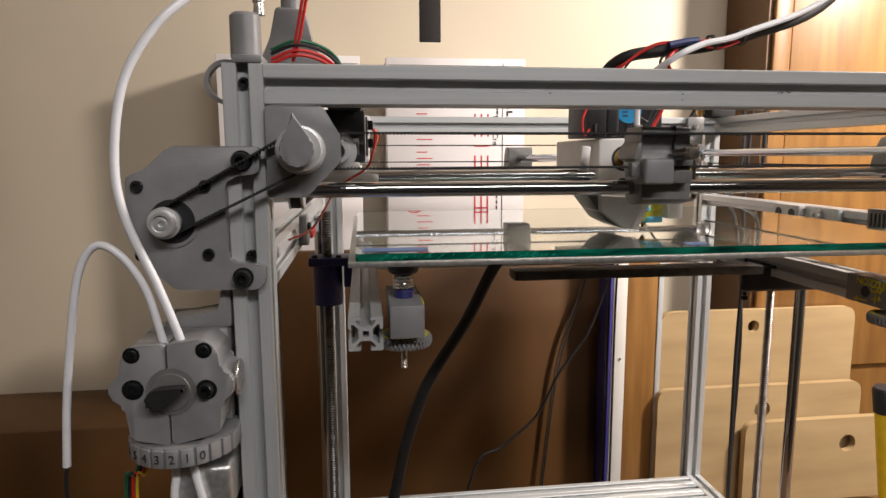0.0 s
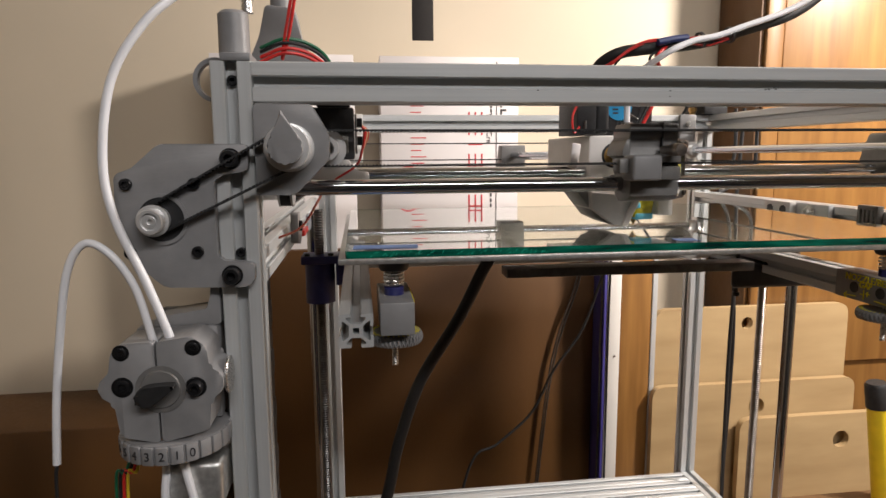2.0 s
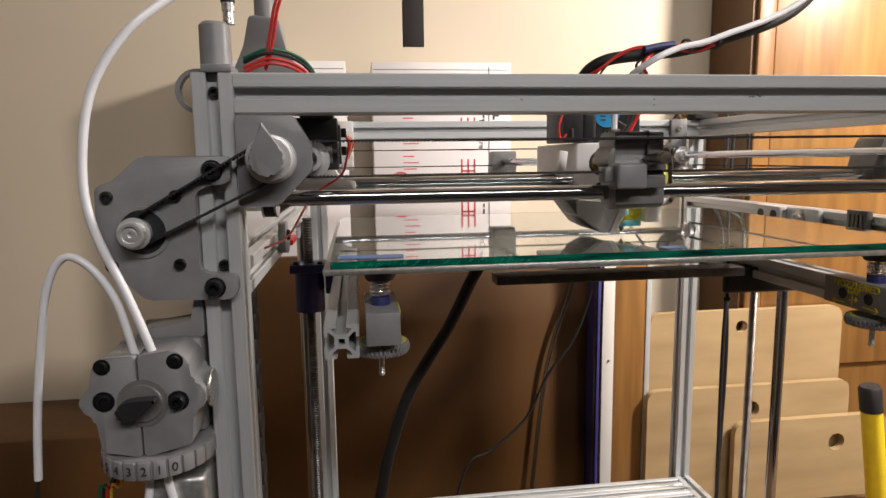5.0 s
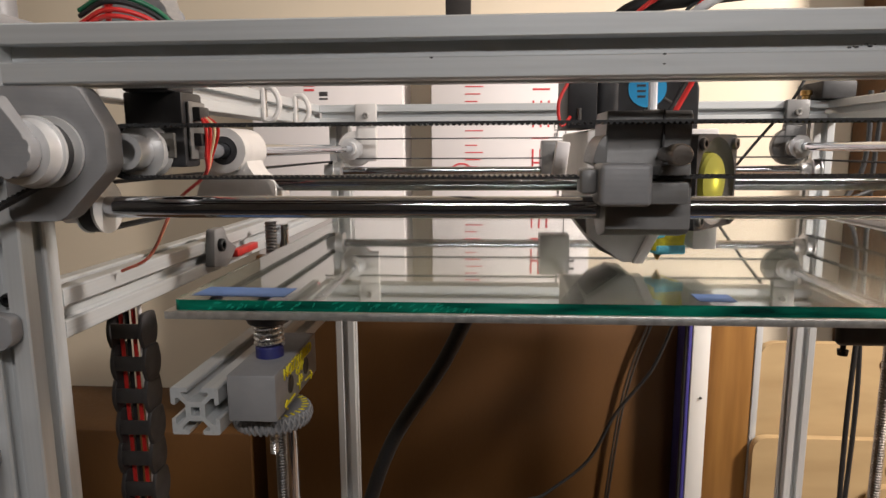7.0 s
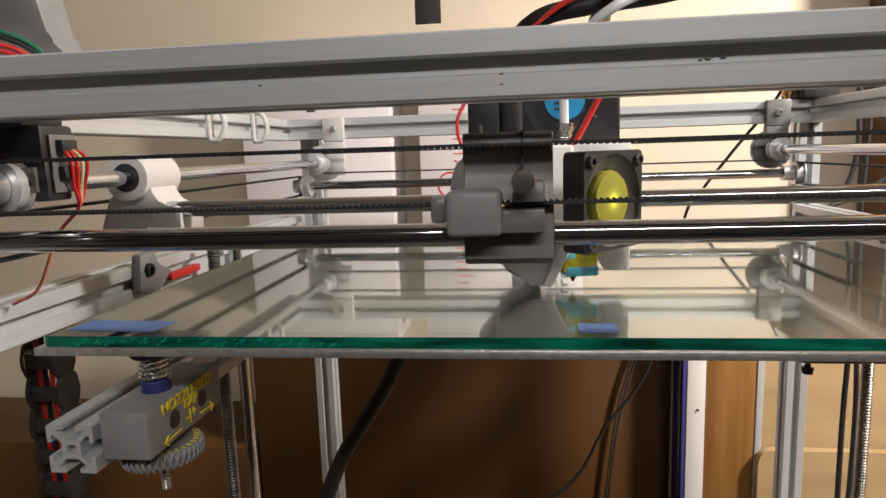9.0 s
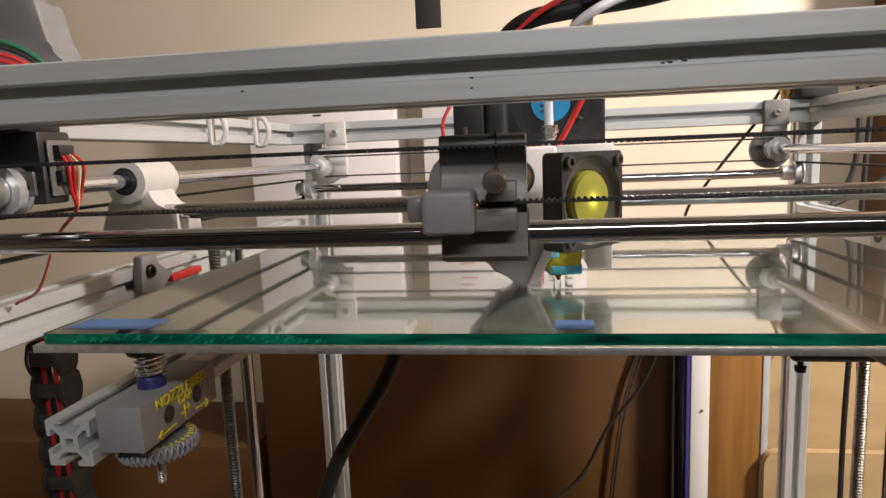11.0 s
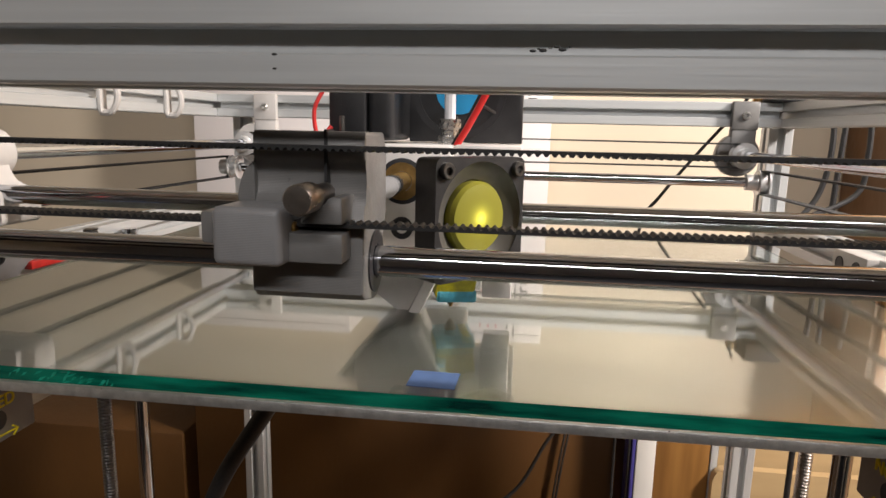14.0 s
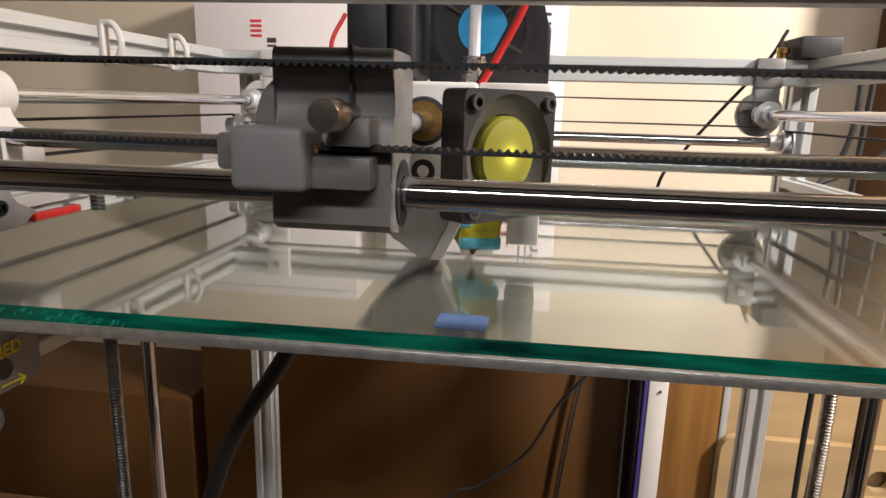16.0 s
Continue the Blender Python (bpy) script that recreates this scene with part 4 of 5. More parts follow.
for y in (0.0, 0.010):
    loops = [[bm.verts.new((a, y, b)) for a, b in o] for o in (sq, ci)]
    ee = [bm.edges.new((l[i], l[(i + 1) % len(l)])) for l in loops for i in range(len(l))]
    bmesh.ops.triangle_fill(bm, edges=ee, use_beauty=True)
    rows_.append(loops)
for la, lb_ in zip(*rows_):
    for i in range(len(la)):
        j = (i + 1) % len(la)
        bm.faces.new((la[i], la[j], lb_[j], lb_[i]))
bmesh.ops.transform(bm, matrix=FAN, verts=bm.verts)
fan = part("fan", bm, BLACK_PLASTIC, head, "black axial fan with a glowing yellow hub")
bm = B()
lathe(bm, (0, 0.0002, 0), (0, 1, 0), [(0, 0.0187), (0.0012, 0.0180), (0.0040, 0.0128), (0.0060, 0.0118)], 44)
bmesh.ops.transform(bm, matrix=FAN, verts=bm.verts)
part("funnel", bm, DARK_GREY, fan, "dark grey conical fan inlet")
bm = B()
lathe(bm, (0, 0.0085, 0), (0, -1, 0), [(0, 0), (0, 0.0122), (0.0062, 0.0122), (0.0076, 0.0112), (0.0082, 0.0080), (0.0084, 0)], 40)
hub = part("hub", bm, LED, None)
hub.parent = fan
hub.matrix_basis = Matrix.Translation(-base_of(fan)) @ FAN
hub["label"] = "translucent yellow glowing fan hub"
for sx in (-1, 1):
    for sz in (-1, 1):
        bm = B()
        socket_screw(bm, (sx * 0.016, 0.0, sz * 0.016), (0, -1, 0), 0.0026, 0.0018)
        bmesh.ops.transform(bm, matrix=FAN, verts=bm.verts)
        part("screw", bm, DARK_STEEL, fan)

# blower fan with a blue label
bm = B()
cx, cz, cy = 0.2485, 0.3880, 0.135
out = [(cx + 0.0225 * math.cos(a), cz + 0.0225 * math.sin(a)) for a in [radians(-60 + i * 12) for i in range(26)]]
out = [(cx - 0.021, 0.3665), (0.2755, 0.3665), (0.2755, cz)] + [(cx + 0.0255 * math.cos(radians(i * 10)), cz + 0.0255 * math.sin(radians(i * 10))) for i in range(1, 21)]
prism(bm, out, cy, cy + 0.015, 0.001, "xz")
blower = part("blower", bm, BLACK_PLASTIC, head, "black blower fan with a blue label")
bm = B()
ring(bm, (cx, cy - 0.0006, cz), (cx, cy + 0.001, cz), 0.0170, 0.0200, 44)
part("inlet_rim", bm, BLACK_PLASTIC, blower)
bm = B()
lathe(bm, (cx, cy - 0.0002, cz), (0, -1, 0), [(0, 0.0), (0, 0.0098), (0.0008, 0.0098), (0.0009, 0)], 40)
lab = part("round_label", bm, BLUE_LABEL, blower, "round blue paper label")
for i in range(4):
    bm = B()
    box(bm, (cx - 0.0058 + 0.0002 * i, cy - 0.00135, cz + 0.0035 - 0.0028 * i), (cx - 0.0010, cy - 0.0010, cz + 0.0046 - 0.0028 * i), 0)
    part("printed_bar", bm, DARK_INK, lab)
for ang in (35, 150, 265, 330):
    bm = B()
    a = radians(ang)
    tube(bm, [(cx + 0.0105 * math.cos(a), cy - 0.0004, cz + 0.0105 * math.sin(a)), (cx + 0.0180 * math.cos(a), cy - 0.0004, cz + 0.0180 * math.sin(a))], 0.0007, 2, 6)
    part("spoke", bm, DARK_STEEL, blower)
# second black fan housing beside it
bm = B()
box(bm, (0.2030, 0.0980, 0.3665), (0.2170, 0.1400, 0.4060), 0.001)
box(bm, (0.2172, 0.1000, 0.3670), (0.2275, 0.1400, 0.4060), 0.003, 4)
hs = part("side_housing", bm, BLACK_PLASTIC, head, "black fan housing with a small yellow sticker")
bm = B()
box(bm, (0.2215, 0.0994, 0.3955), (0.2238, 0.1002, 0.3995), 0)
part("sticker", bm, YELLOW_INK, hs)
bm = B()
cyl(bm, (0.2085, 0.0970, 0.3690), (0.2085, 0.0970, 0.3760), 0.0011, 10)
part("pin", bm, DARK_STEEL, hs)
bm = B()
box(bm, (-0.0032, -0.0025, -0.0085), (0.0032, 0.0025, 0.0085), 0.0008, 2, pose(0.2000, 0.0940, 0.3520, 0, 7, 0))
part("connector", bm, CARD, head, "white wire connector")
# tube fitting
bm = B()
lathe(bm, (0.2470, 0.116, 0.3662), (0, 0, 1), [(0, 0), (0, 0.0046), (0.003, 0.0046), (0.0032, 0.0036), (0.0060, 0.0036), (0.0062, 0.0044), (0.0082, 0.0044), (0.0084, 0.0)], 6)
lathe(bm, (0.2470, 0.116, 0.3745), (0, 0, 1), [(0, 0), (0, 0.0042), (0.0014, 0.0042), (0.0014, 0)], 20)
part("tube_fitting", bm, STEEL, head, "nickel plated push fitting")


# ---- cables of the head ----
def cable(name, pts, r, mt, label, category="cable", group="", n=10, seg=10):
    bm = B()
    tube(bm, pts, r, n, seg)
    return solo(name, bm, mt, label, category, group)


cable("feed_tube", [(0.2470, 0.116, 0.374), (0.2470, 0.116, 0.394), (0.2490, 0.114, 0.406), (0.262, 0.095, 0.420), (0.285, 0.098, 0.4305), (0.32, 0.105, 0.440), (0.40, 0.12, 0.475), (0.47, 0.13, 0.56)], 0.0022, PTFE, "white plastic filament tube rising from the print head", "tube")
cable("cable_loom", [(0.224, 0.125, 0.404), (0.226, 0.120, 0.416), (0.238, 0.112, 0.424), (0.262, 0.110, 0.4275), (0.295, 0.112, 0.4315), (0.33, 0.116, 0.441), (0.40, 0.128, 0.470), (0.47, 0.135, 0.555)], 0.0042, BRAID, "black braided cable loom rising from the print head", "cable loom", "", 14, 14)
for k, (a, b) in enumerate(((0.232, 0.418), (0.236, 0.421), (0.240, 0.4235), (0.229, 0.4145))):
    cable("wire", [(0.222 + 0.004 * k, 0.118, 0.402), (0.2215 + 0.005 * k, 0.115, 0.410), (a, 0.106, b), (0.252, 0.104, 0.4295 + 0.001 * (k % 2)), (0.275, 0.106, 0.4325), (0.300, 0.107, 0.4355 - 0.002 * k), (0.318, 0.108, 0.4345)], 0.0008, RED_WIRE if k != 2 else RUBBER, "thin insulated wire looped over the print head", "wire", "head wires")
cable("wire", [(0.2505, 0.108, 0.3655), (0.2565, 0.108, 0.3760), (0.2650, 0.108, 0.3930), (0.2690, 0.108, 0.408), (0.262, 0.103, 0.420), (0.272, 0.108, 0.4295)], 0.0013, RED_WIRE, "thick red wire rising past the blower fan", "wire", "head wires")
cable("wire", [(0.2487, 0.112, 0.3655), (0.2550, 0.112, 0.3770), (0.2632, 0.112, 0.3940), (0.2665, 0.112, 0.408), (0.258, 0.106, 0.420), (0.270, 0.110, 0.428)], 0.0009, RUBBER, "thin black wire rising past the blower fan", "wire", "head wires")
cable("wire", [(0.2045, 0.097, 0.372), (0.2000, 0.095, 0.368), (0.1985, 0.095, 0.378), (0.203, 0.097, 0.388)], 0.0008, RED_WIRE, "short red wire looping to its connector", "wire", "head wires")
cable("sleeve", [(0.262, 0.103, 0.4302), (0.275, 0.105, 0.4330), (0.286, 0.107, 0.4345)], 0.0026, BLUE_SLEEVE, "dark blue shrink sleeve round the wires", "sleeve")
cable("thermistor_lead", [(0.2650, 0.112, 0.4060), (0.2655, 0.112, 0.418), (0.2665, 0.112, 0.426)], 0.0016, CREAM, "cream coloured cable boot above the blower fan", "cable boot")
for x, z in ((0.318, 0.4370), (0.296, 0.4330)):
    bm = B()
    ring(bm, (x, 0.109, z), (x + 0.0022, 0.1092, z + 0.0007), 0.0048, 0.0058, 20)
    solo("cable_tie", bm, BLACK_PLASTIC, "black nylon cable tie round the loom", "cable tie", "cable ties")

# ---- motor mount with its belt and knob ----
mm = thing("motor_mount", (-0.035, 0.0, 0.287), "grey printed motor mounting plate bolted to the post", "motor mount")
bm = B()
prism(bm, rounded([(-0.0449, 0.3595), (-0.0583, 0.3476), (-0.0666, 0.3448), (-0.0672, 0.3194), (-0.0593, 0.3006), (-0.0462, 0.2880), (-0.0067, 0.2870), (-0.0019, 0.2900), (-0.0019, 0.2994), (-0.0185, 0.3012), (-0.0200, 0.3040), (-0.0200, 0.3400), (-0.0170, 0.3440), (-0.0029, 0.3459), (-0.0023, 0.3592)], 0.0025, 4), -0.0062, -0.0006, 0.0006, "xz")
plate = part("plate", bm, GREY_PLA, mm)
# black disc laid on the plate for the shade inside the opening
bm = B()
lathe(bm, (-0.0455, -0.0064, 0.3225), (0, -1, 0), [(0, 0), (0, 0.0112), (0.0002, 0.0112), (0.0003, 0)], 36)
part("opening_shade", bm, BLACK_PLASTIC, plate, "flat dark disc for the shade in a round opening")
bm = B()
ring(bm, (-0.0455, -0.0062, 0.3225), (-0.0455, -0.0072, 0.3225), 0.0110, 0.0128, 40)
part("raised_rim", bm, GREY_PLA, plate)
for x, z in ((-0.0610, 0.3400), (-0.0290, 0.3400), (-0.0290, 0.3060), (-0.0610, 0.3060)):
    bm = B()
    socket_screw(bm, (x, -0.0062, z), (0, -1, 0), 0.0029, 0.0022)
    part("screw", bm, BLACK_STEEL, plate)
for x, z in ((-0.0111, 0.3521), (-0.0130, 0.2935)):
    bm = B()
    ring(bm, (x, -0.0062, z), (x, -0.0070, z), 0.003, 0.0052, 28)
    socket_screw(bm, (x, -0.0068, z), (0, -1, 0), 0.0043, 0.0048)
    part("bolt", bm, BLACK_STEEL, plate)
bm = B()
box(bm, (-0.0650, 0.0000, 0.3010), (-0.0250, 0.0360, 0.3440), 0.003, 3)
part("motor", bm, BLACK_PLASTIC, mm, "black stepper motor")
bm = B()
lathe(bm, (-0.0476, -0.0066, 0.3225), (0, -1, 0), [(0, 0), (0, 0.0066), (0.0060, 0.0062), (0.0062, 0.0078), (0.0070, 0.0078), (0.0072, 0.0062), (0.0118, 0.0062), (0.0124, 0.0056), (0.0124, 0.0042), (0.0112, 0.0040), (0.0112, 0.0028), (0.0120, 0.0027), (0.0120, 0.0014), (0.0106, 0.0012), (0.0106, 0)], 40)
part("motor_pulley", bm, TURNED_ALU, mm, "bright aluminium motor pulley")
KX = 0.0180
kp = thing("bearing_plate", (0.018, 0.0, 0.3335), "grey printed bearing plate with a large pulley", "bearing plate")
bm = B()
prism(bm, rounded([(0.0006, 0.3792), (0.0290, 0.3789), (0.0373, 0.3643), (0.0373, 0.3514), (0.0195, 0.3335), (0.0006, 0.3335)], 0.002, 4), -0.0040, 0.0060, 0.0007, "xz")
part("plate", bm, GREY_PLA, kp)
bm = B()
lathe(bm, (KX, -0.0042, 0.3572), (0, -1, 0), [(0, 0), (0, 0.0120), (0.0012, 0.0120), (0.0014, 0.0092), (0.0080, 0.0092), (0.0082, 0.0118), (0.0095, 0.0118), (0.0097, 0.0108), (0.0150, 0.0104), (0.0150, 0)], 48)
part("pulley", bm, TURNED_ALU, kp, "bright aluminium pulley")
bm = B()
kx, kz = KX - 0.0005, 0.3572
tear = [(kx + 0.0082 * math.cos(radians(a)), kz + 0.0082 * math.sin(radians(a))) for a in range(125, 416, 10)]
tear = [(kx - 0.0015, kz + 0.0172), (kx - 0.0040, kz + 0.0100)] + tear[1:-1] + [(kx + 0.0032, kz + 0.0095)]
prism(bm, tear, -0.0245, -0.0190, 0.0007, "xz")
part("pointer", bm, GREY_PLA, kp, "grey printed pointer")
bm = B()
belt_mesh(bm, (-0.0476, 0.3225), 0.0068, (KX, 0.3572), 0.0094, -0.0125, -0.0068, "xz")
solo("toothed_belt", bm, RUBBER, "short black toothed belt from motor to pulley", "belt", "drive belts", smooth=False)

# ---- extruder ----
ex = thing("extruder", (-0.045, -0.005, 0.20), "grey printed filament extruder with a black lever and numbered dial", "extruder")
bm = B()
prism(bm, rounded([(-0.0475, 0.2634), (-0.0632, 0.2630), (-0.0675, 0.2583), (-0.0690, 0.2490), (-0.0742, 0.2440), (-0.0742, 0.2380), (-0.0675, 0.2330), (-0.0655, 0.2165), (-0.0475, 0.2125)], 0.0018, 4), -0.0260, 0.0000, 0.0010, "xz")
part("half_shell", bm, GREY_PLA, ex)
bm = B()
prism(bm, rounded([(-0.0465, 0.2634), (-0.0300, 0.2655), (-0.0235, 0.2600), (-0.0225, 0.2500), (-0.0165, 0.2460), (-0.0165, 0.2380), (-0.0225, 0.2330), (-0.0240, 0.2180), (-0.0465, 0.2125)], 0.0018, 4), -0.0260, 0.0000, 0.0010, "xz")
part("half_shell", bm, GREY_PLA, ex)
bm = B()
box(bm, (-0.0640, -0.0010, 0.2135), (-0.0230, 0.0180, 0.2640), 0.002)
part("gear_case", bm, GREY_PLA, ex)
# the boss stands proud; its darker colour gives the shade of a dish
bm = B()
lathe(bm, (-0.0455, -0.0262, 0.2400), (0, -1, 0), [(0, 0), (0, 0.0118), (0.0003, 0.0118), (0.0004, 0.0095), (0.0012, 0.0090), (0.0012, 0)], 40)
part("dial_boss", bm, DARK_PLA, ex, "raised boss, darker for the shade of a recess")
bm = B()
lv = [(-0.0560, 0.2375), (-0.0540, 0.2345), (-0.0490, 0.2340), (-0.0440, 0.2370), (-0.0360, 0.2440), (-0.0400, 0.2445), (-0.0500, 0.2440), (-0.0545, 0.2420)]
prism(bm, rounded(lv, 0.002, 4), -0.0350, -0.0290, 0.0018, "xz")
cyl(bm, (-0.0455, -0.0270, 0.2405), (-0.0455, -0.0320, 0.2405), 0.0032, 20)
part("lever", bm, RUBBER, ex, "glossy black lever")
for x, z, r in ((-0.0626, 0.2588, 0.0031), (-0.0295, 0.2600, 0.0031), (-0.0630, 0.2418, 0.0042), (-0.0292, 0.2403, 0.0042)):
    bm = B()
    lathe(bm, (x, -0.0262, z), (0, -1, 0), [(0, 0), (0, r + 0.0008), (0.0002, r + 0.0008), (0.0003, r)], 26)
    socket_screw(bm, (x, -0.0262, z), (0, -1, 0), r * 0.85, 0.0010 if x < -0.03 or z > 0.25 else 0.004)
    part("screw", bm, BLACK_STEEL, ex)
bm = B()
cyl(bm, (-0.0166, -0.0140, 0.2420), (-0.0150, -0.0140, 0.2420), 0.0095, 30)
part("bearing", bm, STEEL, ex, "steel bearing at the side")
# numbered dial ring
dc = (-0.0455, -0.0060)
bm = B()
ring(bm, (*dc, 0.2035), (*dc, 0.2130), 0.0180, 0.0255, 64)
dial = part("dial_ring", bm, GREY_PLA, ex, "numbered printed dial ring")
for i in range(24):
    a = 2 * math.pi * i / 24
    bm = B()
    box(bm, (0.0250, -0.0029, 0.2037), (0.0270, 0.0029, 0.2128), 0.0006)
    bmesh.ops.transform(bm, matrix=Matrix.Translation((*dc, 0)) @ Matrix.Rotation(a, 4, "Z"), verts=bm.verts)
    part("tab", bm, GREY_PLA, dial)
for i in range(8):
    a = -math.pi / 2 + (2 - i) * 2 * math.pi / 24
    d = str(i % 10)
    lettering(d, 0.0062, Matrix.Translation((dc[0] + 0.0271 * math.cos(a), dc[1] + 0.0271 * math.sin(a), 0.2082)) @ Matrix.Rotation(a + math.pi / 2, 4, "Z") @ pose(0, 0, 0, 90, 0, 0), BLACK_PLASTIC, dial, 0.0002)
# bracket that holds the extruder
eb = thing("extruder_bracket", (-0.035, 0.006, 0.16), "grey printed bracket that holds the extruder on the post", "bracket")
bm = B()
prism(bm, rounded([(-0.0560, 0.2640), (-0.0215, 0.2640), (-0.0215, 0.2850), (-0.0260, 0.2850), (-0.0275, 0.2720), (-0.0540, 0.2690)], 0.002, 3), 0.0010, 0.0200, 0.0007, "xz")
box(bm, (-0.0560, 0.0185, 0.1650), (-0.0210, 0.0225, 0.2700), 0.001)
part("arm", bm, GREY_PLA, eb)
bm = B()
box(bm, (-0.0520, -0.0150, 0.1700), (-0.0220, 0.0180, 0.1950), 0.003, 3)
part("motor_foot", bm, RAW_ALU, eb, "silver metal motor foot")

# filament tubes
cable("filament_tube", [(-0.0425, -0.012, 0.255), (-0.0415, -0.020, 0.2660), (-0.0505, -0.020, 0.2935), (-0.0630, -0.020, 0.3264), (-0.0663, -0.018, 0.3531), (-0.0615, -0.015, 0.3870), (-0.0487, -0.012, 0.4110), (-0.0310, -0.005, 0.4300), (0.01, 0.02, 0.465), (0.06, 0.05, 0.52)], 0.0021, PTFE, "white filament tube rising in an arc from the extruder", "tube", "filament tubes", 14, 14)
cable("filament_tube", [(-0.0490, -0.012, 0.255), (-0.0495, -0.020, 0.2655), (-0.0556, -0.020, 0.2905), (-0.0655, -0.020, 0.3073), (-0.0768, -0.020, 0.3130), (-0.0857, -0.020, 0.2995), (-0.0919, -0.020, 0.2663), (-0.0960, -0.020, 0.235), (-0.0985, -0.020, 0.2044)], 0.0019, PTFE, "white filament tube bent over beside the extruder", "tube", "filament tubes", 14, 14)
cable("filament", [(-0.0985, -0.020, 0.206), (-0.1000, -0.020, 0.185), (-0.1000, -0.020, 0.10), (-0.098, -0.02, TABLE)], 0.0009, RUBBER, "black filament running down to the bench", "filament")
cable("filament_tube", [(-0.0485, -0.012, 0.215), (-0.0490, -0.016, 0.195), (-0.0505, -0.018, 0.150), (-0.052, -0.018, TABLE)], 0.0021, PTFE, "white filament tube running down under the extruder", "tube", "filament tubes")
cable("filament_tube", [(-0.0425, -0.012, 0.215), (-0.0400, -0.016, 0.198), (-0.0345, -0.018, 0.170), (-0.026, -0.018, 0.10), (-0.022, -0.018, TABLE)], 0.0021, PTFE, "white filament tube running down under the extruder", "tube", "filament tubes")
for k, mt in enumerate((YELLOW_WIRE, RED_WIRE, RUBBER, GREEN_WIRE)):
    cable("wire", [(-0.050, 0.016, 0.218 - 0.001 * k), (-0.0600 - 0.0014 * k, 0.002, 0.207), (-0.0680 - 0.0018 * k, -0.002, 0.190), (-0.0740 - 0.0018 * k, -0.002, 0.160), (-0.072, 0.0, TABLE)], 0.0008, mt, "thin coloured wire running down behind the extruder", "wire", "extruder wires")

# ---- top of the left corner ----
tb = thing("tube_holder", (-0.010, 0.010, 0.404), "grey printed tube holder standing on the frame corner", "tube holder")
bm = B()
lathe(bm, (-0.0092, 0.011, 0.404), (0, 0, 1), [(0, 0), (0, 0.0078), (0.020, 0.0076), (0.0216, 0.0060), (0.0216, 0)], 34)
part("socket", bm, GREY_PLA, tb)
bm = B()
lathe(bm, (-0.0025, 0.014, 0.4256), (0, 0, 1), [(0, 0), (0, 0.0030), (0.006, 0.0026), (0.0062, 0.0032), (0.020, 0.0032), (0.020, 0)], 18)
part("plug", bm, STEEL, tb)
bm = B()
cyl(bm, (-0.0025, 0.014, 0.436), (-0.0025, 0.014, 0.475), 0.0036, 18)
part("cable_gland", bm, BRAID, tb, "black braided cable")
sr = thing("spool_arm", (0.005, 0.09, 0.40), "grey printed arm with a round column on the side beam", "arm")
bm = B()
cyl(bm, (0.0065, 0.085, 0.405), (0.0065, 0.085, 0.56), 0.0062, 24)
part("column", bm, GREY_PLA, sr)
bm = B()
prism(bm, rounded([(-0.018, 0.4004), (0.040, 0.4004), (0.0200, 0.4200), (0.0160, 0.4420), (-0.002, 0.4440), (-0.006, 0.4250)], 0.003, 3), 0.076, 0.094, 0.001, "xz")
part("foot", bm, GREY_PLA, sr)
for k, (mt, dz) in enumerate(((RED_WIRE, 0.0), (RUBBER, 0.003), (GREEN_WIRE, 0.0052), (RED_WIRE, -0.0025))):
    cable("wire", [(-0.002, 0.050, 0.409 + dz), (0.012, 0.046, 0.4135 + dz), (0.026, 0.048, 0.4110 + dz), (0.036, 0.052, 0.4030 + dz), (0.042, 0.058, 0.390)], 0.0010, mt, "thin insulated wire arching over the frame corner", "wire", "corner wires")
for k in range(2):
    cable("wire", [(0.010, 0.050, 0.408), (0.0120 + 0.002 * k, 0.046, 0.418), (0.0165 + 0.002 * k, 0.040, 0.436), (0.0215 + 0.002 * k, 0.036, 0.462), (0.024, 0.036, 0.56)], 0.0009, RED_WIRE, "thin red wire rising from the frame corner", "wire", "corner wires")

# ---- cable chain and brackets of the left side ----
ch = thing("cable_chain", (-0.018, 0.10, TABLE), "black plastic cable chain hanging inside the frame", "cable chain")
z = 0.274
k = 0
while z > TABLE + 0.02:
    bm = B()
    for s in (-1, 1):
        xx = -0.0205 + s * 0.0085
        prism(bm, rounded([(0.094, z), (0.106, z), (0.108, z - 0.012), (0.104, z - 0.0195), (0.094, z - 0.0195), (0.091, z - 0.010)], 0.003, 3), xx - 0.0011 + 0.0006 * (k % 2), xx + 0.0011 + 0.0006 * (k % 2), 0.0003, "yz")
    box(bm, (-0.0285, 0.0925, z - 0.0130), (-0.0125, 0.0940, z - 0.0050), 0.0005)
    part("link", bm, CHAIN_PLASTIC, ch)
    z -= 0.0175
    k += 1
for k, mt in enumerate((RED_WIRE, RUBBER, RED_WIRE, CARD)):
    cable("wire", [(-0.0255 + 0.0033 * k, 0.100, 0.300), (-0.026 + 0.0035 * k, 0.099, 0.26), (-0.0255 + 0.0033 * k, 0.100, 0.10), (-0.025 + 0.003 * k, 0.100, TABLE)], 0.0011, mt, "insulated wire inside the cable chain", "wire", "chain wires")
lbk = thing("switch_bracket", (0.004, 0.155, 0.285), "grey printed bracket with a red limit switch on the side rail", "bracket")
bm = B()
prism(bm, rounded([(0.1450, 0.2890), (0.1640, 0.2860), (0.1800, 0.2960), (0.1650, 0.3030), (0.1620, 0.3110), (0.1480, 0.3110)], 0.002, 3), 0.0004, 0.0060, 0.0006, "yz")
part("bracket", bm, GREY_PLA, lbk)
bm = B()
socket_screw(bm, (0.006, 0.1545, 0.3010), (1, 0, 0), 0.0040, 0.0025)
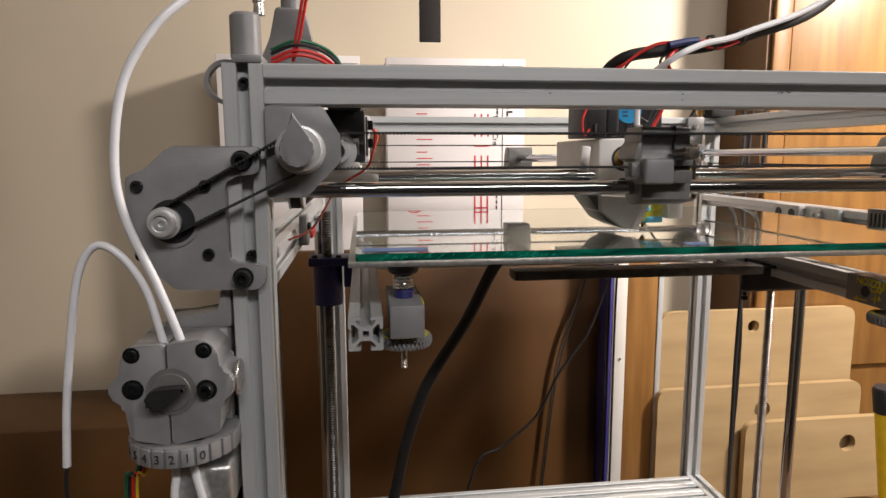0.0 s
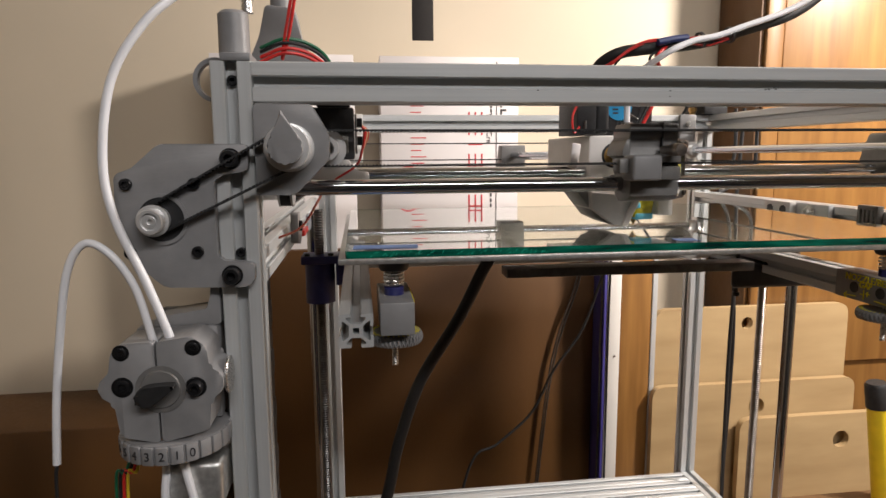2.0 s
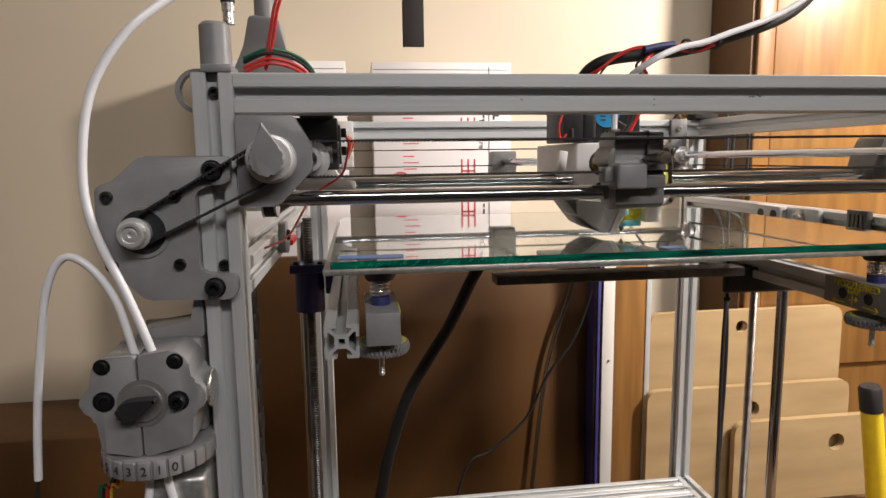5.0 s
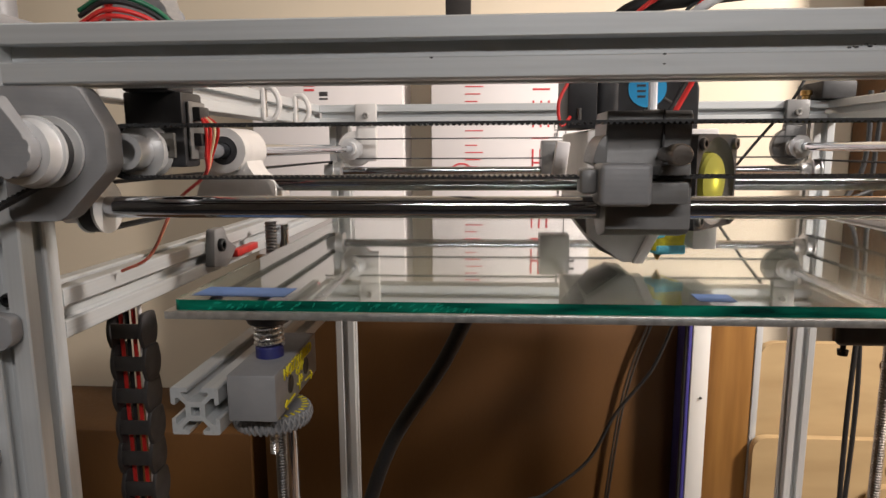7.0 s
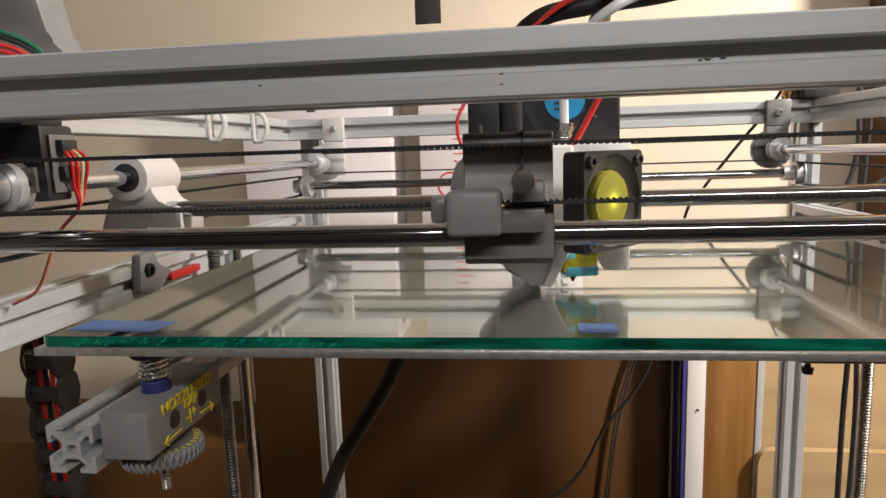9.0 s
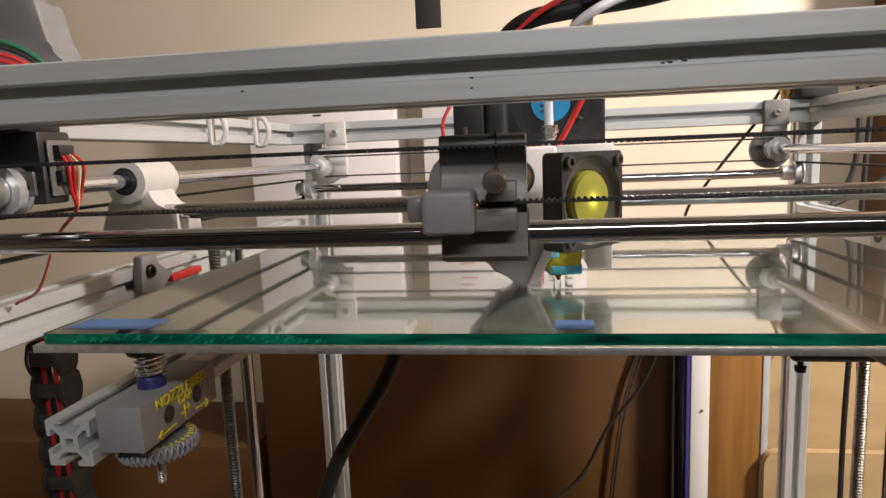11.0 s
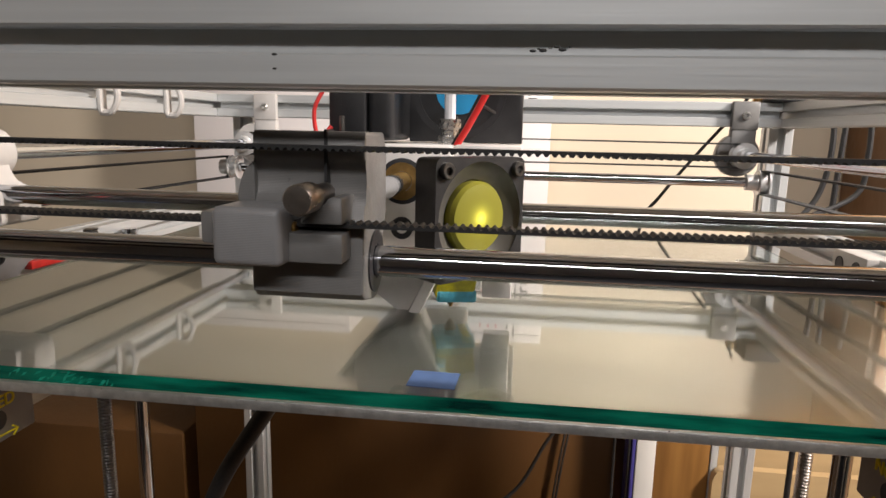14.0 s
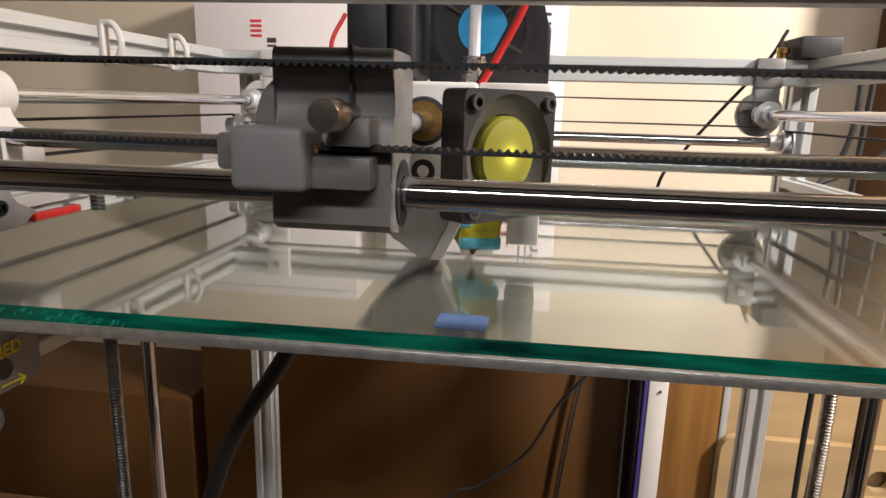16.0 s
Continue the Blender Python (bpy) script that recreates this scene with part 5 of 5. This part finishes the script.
part("bolt", bm, BLACK_STEEL, lbk)
bm = B()
box(bm, (0.0030, 0.176, 0.2900), (0.0080, 0.212, 0.2945), 0.0005)
part("limit_switch", bm, PCB_RED, lbk, "red limit switch")
rbk = thing("rail_bracket", (0.4790, 0.24, 0.286), "light printed bracket with screw holes on the side rail", "bracket")
bm = B()
box(bm, (0.4730, 0.2420, 0.2860), (0.4846, 0.2820, 0.3050), 0.0012)
blk = part("block", bm, LIGHT_PLA, rbk)
# black discs on the uncut block, dark as the holes' inside shade
for y in (0.252, 0.272):
    bm = B()
    lathe(bm, (0.4731, y, 0.2965), (-1, 0, 0), [(0.0004, 0.0), (0.0004, 0.0042), (0.0007, 0.0046), (-0.0003, 0.0048)], 22)
    part("screw_hole_shade", bm, BLACK_PLASTIC, blk, "dark disc for the shade in a screw hole")
bm = B()
box(bm, (0.4790, 0.1970, 0.2860), (0.4846, 0.2415, 0.3050), 0.0010)
part("plate", bm, ALU_Y, rbk, "aluminium plate")
bm = B()
lathe(bm, (0.4789, 0.2210, 0.2965), (-1, 0, 0), [(0, 0), (0, 0.0072), (0.0012, 0.0072), (0.0012, 0)], 28)
socket_screw(bm, (0.4778, 0.2210, 0.2965), (-1, 0, 0), 0.0046, 0.0045)
part("bolt", bm, STEEL, rbk, "bright bolt with a washer")
bm = B()
box(bm, (0.4780, 0.1400, 0.2845), (0.4846, 0.1620, 0.3085), 0.0010)
for k in range(4):
    box(bm, (0.4768, 0.1430 + 0.0045 * k, 0.2880), (0.4782, 0.1455 + 0.0045 * k, 0.3050), 0.0003)
part("clip", bm, DARK_GREY, rbk, "dark ribbed plastic clip")

# ---- loose cables behind and under the printer ----
bm = B()
tube(bm, [(0.178, 0.205, 0.284), (0.1575, 0.20, 0.2553), (0.1355, 0.20, 0.212), (0.1010, 0.20, 0.1563), (0.081, 0.20, 0.10), (0.0715, 0.20, 0.0575), (0.052, 0.20, -0.02), (0.048, 0.20, TABLE + 0.003)], 0.0052, 14, 14)
solo("bed_cable", bm, BRAID, "thick black braided cable hanging from the bed", "cable")
cable("cable", [(0.392, 0.50, 0.215), (0.383, 0.50, 0.1795), (0.357, 0.50, 0.1077), (0.3174, 0.50, 0.0517), (0.286, 0.50, -0.0093), (0.2374, 0.50, -0.0529), (0.197, 0.50, -0.0843), (0.160, 0.50, LOW + 0.001)], 0.0019, RUBBER, "thin black cable hanging in front of the brown panel", "cable")
for k in range(2):
    cable("cable", [(0.392 + 0.006 * k, 0.606, 0.20), (0.383 + 0.005 * k, 0.606, 0.15), (0.345 + 0.004 * k, 0.606, 0.0156), (0.317 + 0.003 * k, 0.606, LOW)], 0.0014, DARK_STEEL, "thin grey cable against the brown panel", "cable")
cable("cable", [(0.4165, 0.580, 0.20), (0.4170, 0.579, 0.12), (0.4160, 0.580, 0.06), (0.4168, 0.579, 0.0), (0.4160, 0.580, LOW)], 0.0017, DARK_STEEL, "thin grey cable beside the white upright", "cable")
for x, y, dx in ((0.5446, 0.44, -0.004), (0.5176, 0.396, 0.002)):
    cable("cable", [(x, y, 0.41 if x > 0.52 else 0.262), (x + dx, y, 0.25), (x - dx, y, 0.10), (x, y, TABLE)], 0.0024, RUBBER, "black cable running down beside the frame", "cable", "side cables")
for x in (0.5330, 0.5624):
    cable("cable", [(x, 0.44, 0.41), (x + 0.002, 0.44, 0.36), (x - 0.004, 0.44, 0.325), (0.512, 0.435, 0.302), (0.5045, 0.43, 0.296)], 0.0024, RUBBER, "black cable curving in to the side rail", "cable", "side cables")
cable("cable", [(0.475, 0.446, 0.425), (0.462, 0.446, 0.400), (0.428, 0.446, 0.357), (0.399, 0.446, 0.318), (0.385, 0.450, 0.29), (0.378, 0.455, 0.20), (0.380, 0.46, TABLE)], 0.0015, RUBBER, "thin black cable behind the corner bearing", "cable")
td = thing("corner_knob", (0.4665, 0.43, 0.40), "black box with a brass fitting on the back corner", "knob")
bm = B()
box(bm, (0.4730, 0.410, 0.4005), (0.5040, 0.460, 0.4170), 0.002)
part("box_body", bm, RUBBER, td)
bm = B()
lathe(bm, (0.4665, 0.426, 0.4003), (0, 0, 1), [(0, 0), (0, 0.0035), (0.004, 0.0035), (0.0045, 0.0050), (0.009, 0.0050), (0.0095, 0.0)], 14)
part("fitting", bm, BRONZE, td, "brass fitting")

for ob in (ex, eb):
    ob.location.z += 0.0022

bm = B()
lathe(bm, (0.404, 0.2147, 0.2920), (0, 0, -1), [(0, 0), (0, 0.0018), (0.0690, 0.0018), (0.0692, 0.0036), (0.0730, 0.0032), (0.0732, 0)], 14)
part("hanging_bolt", bm, BLACK_STEEL, bed, "black bolt hanging under the bed")
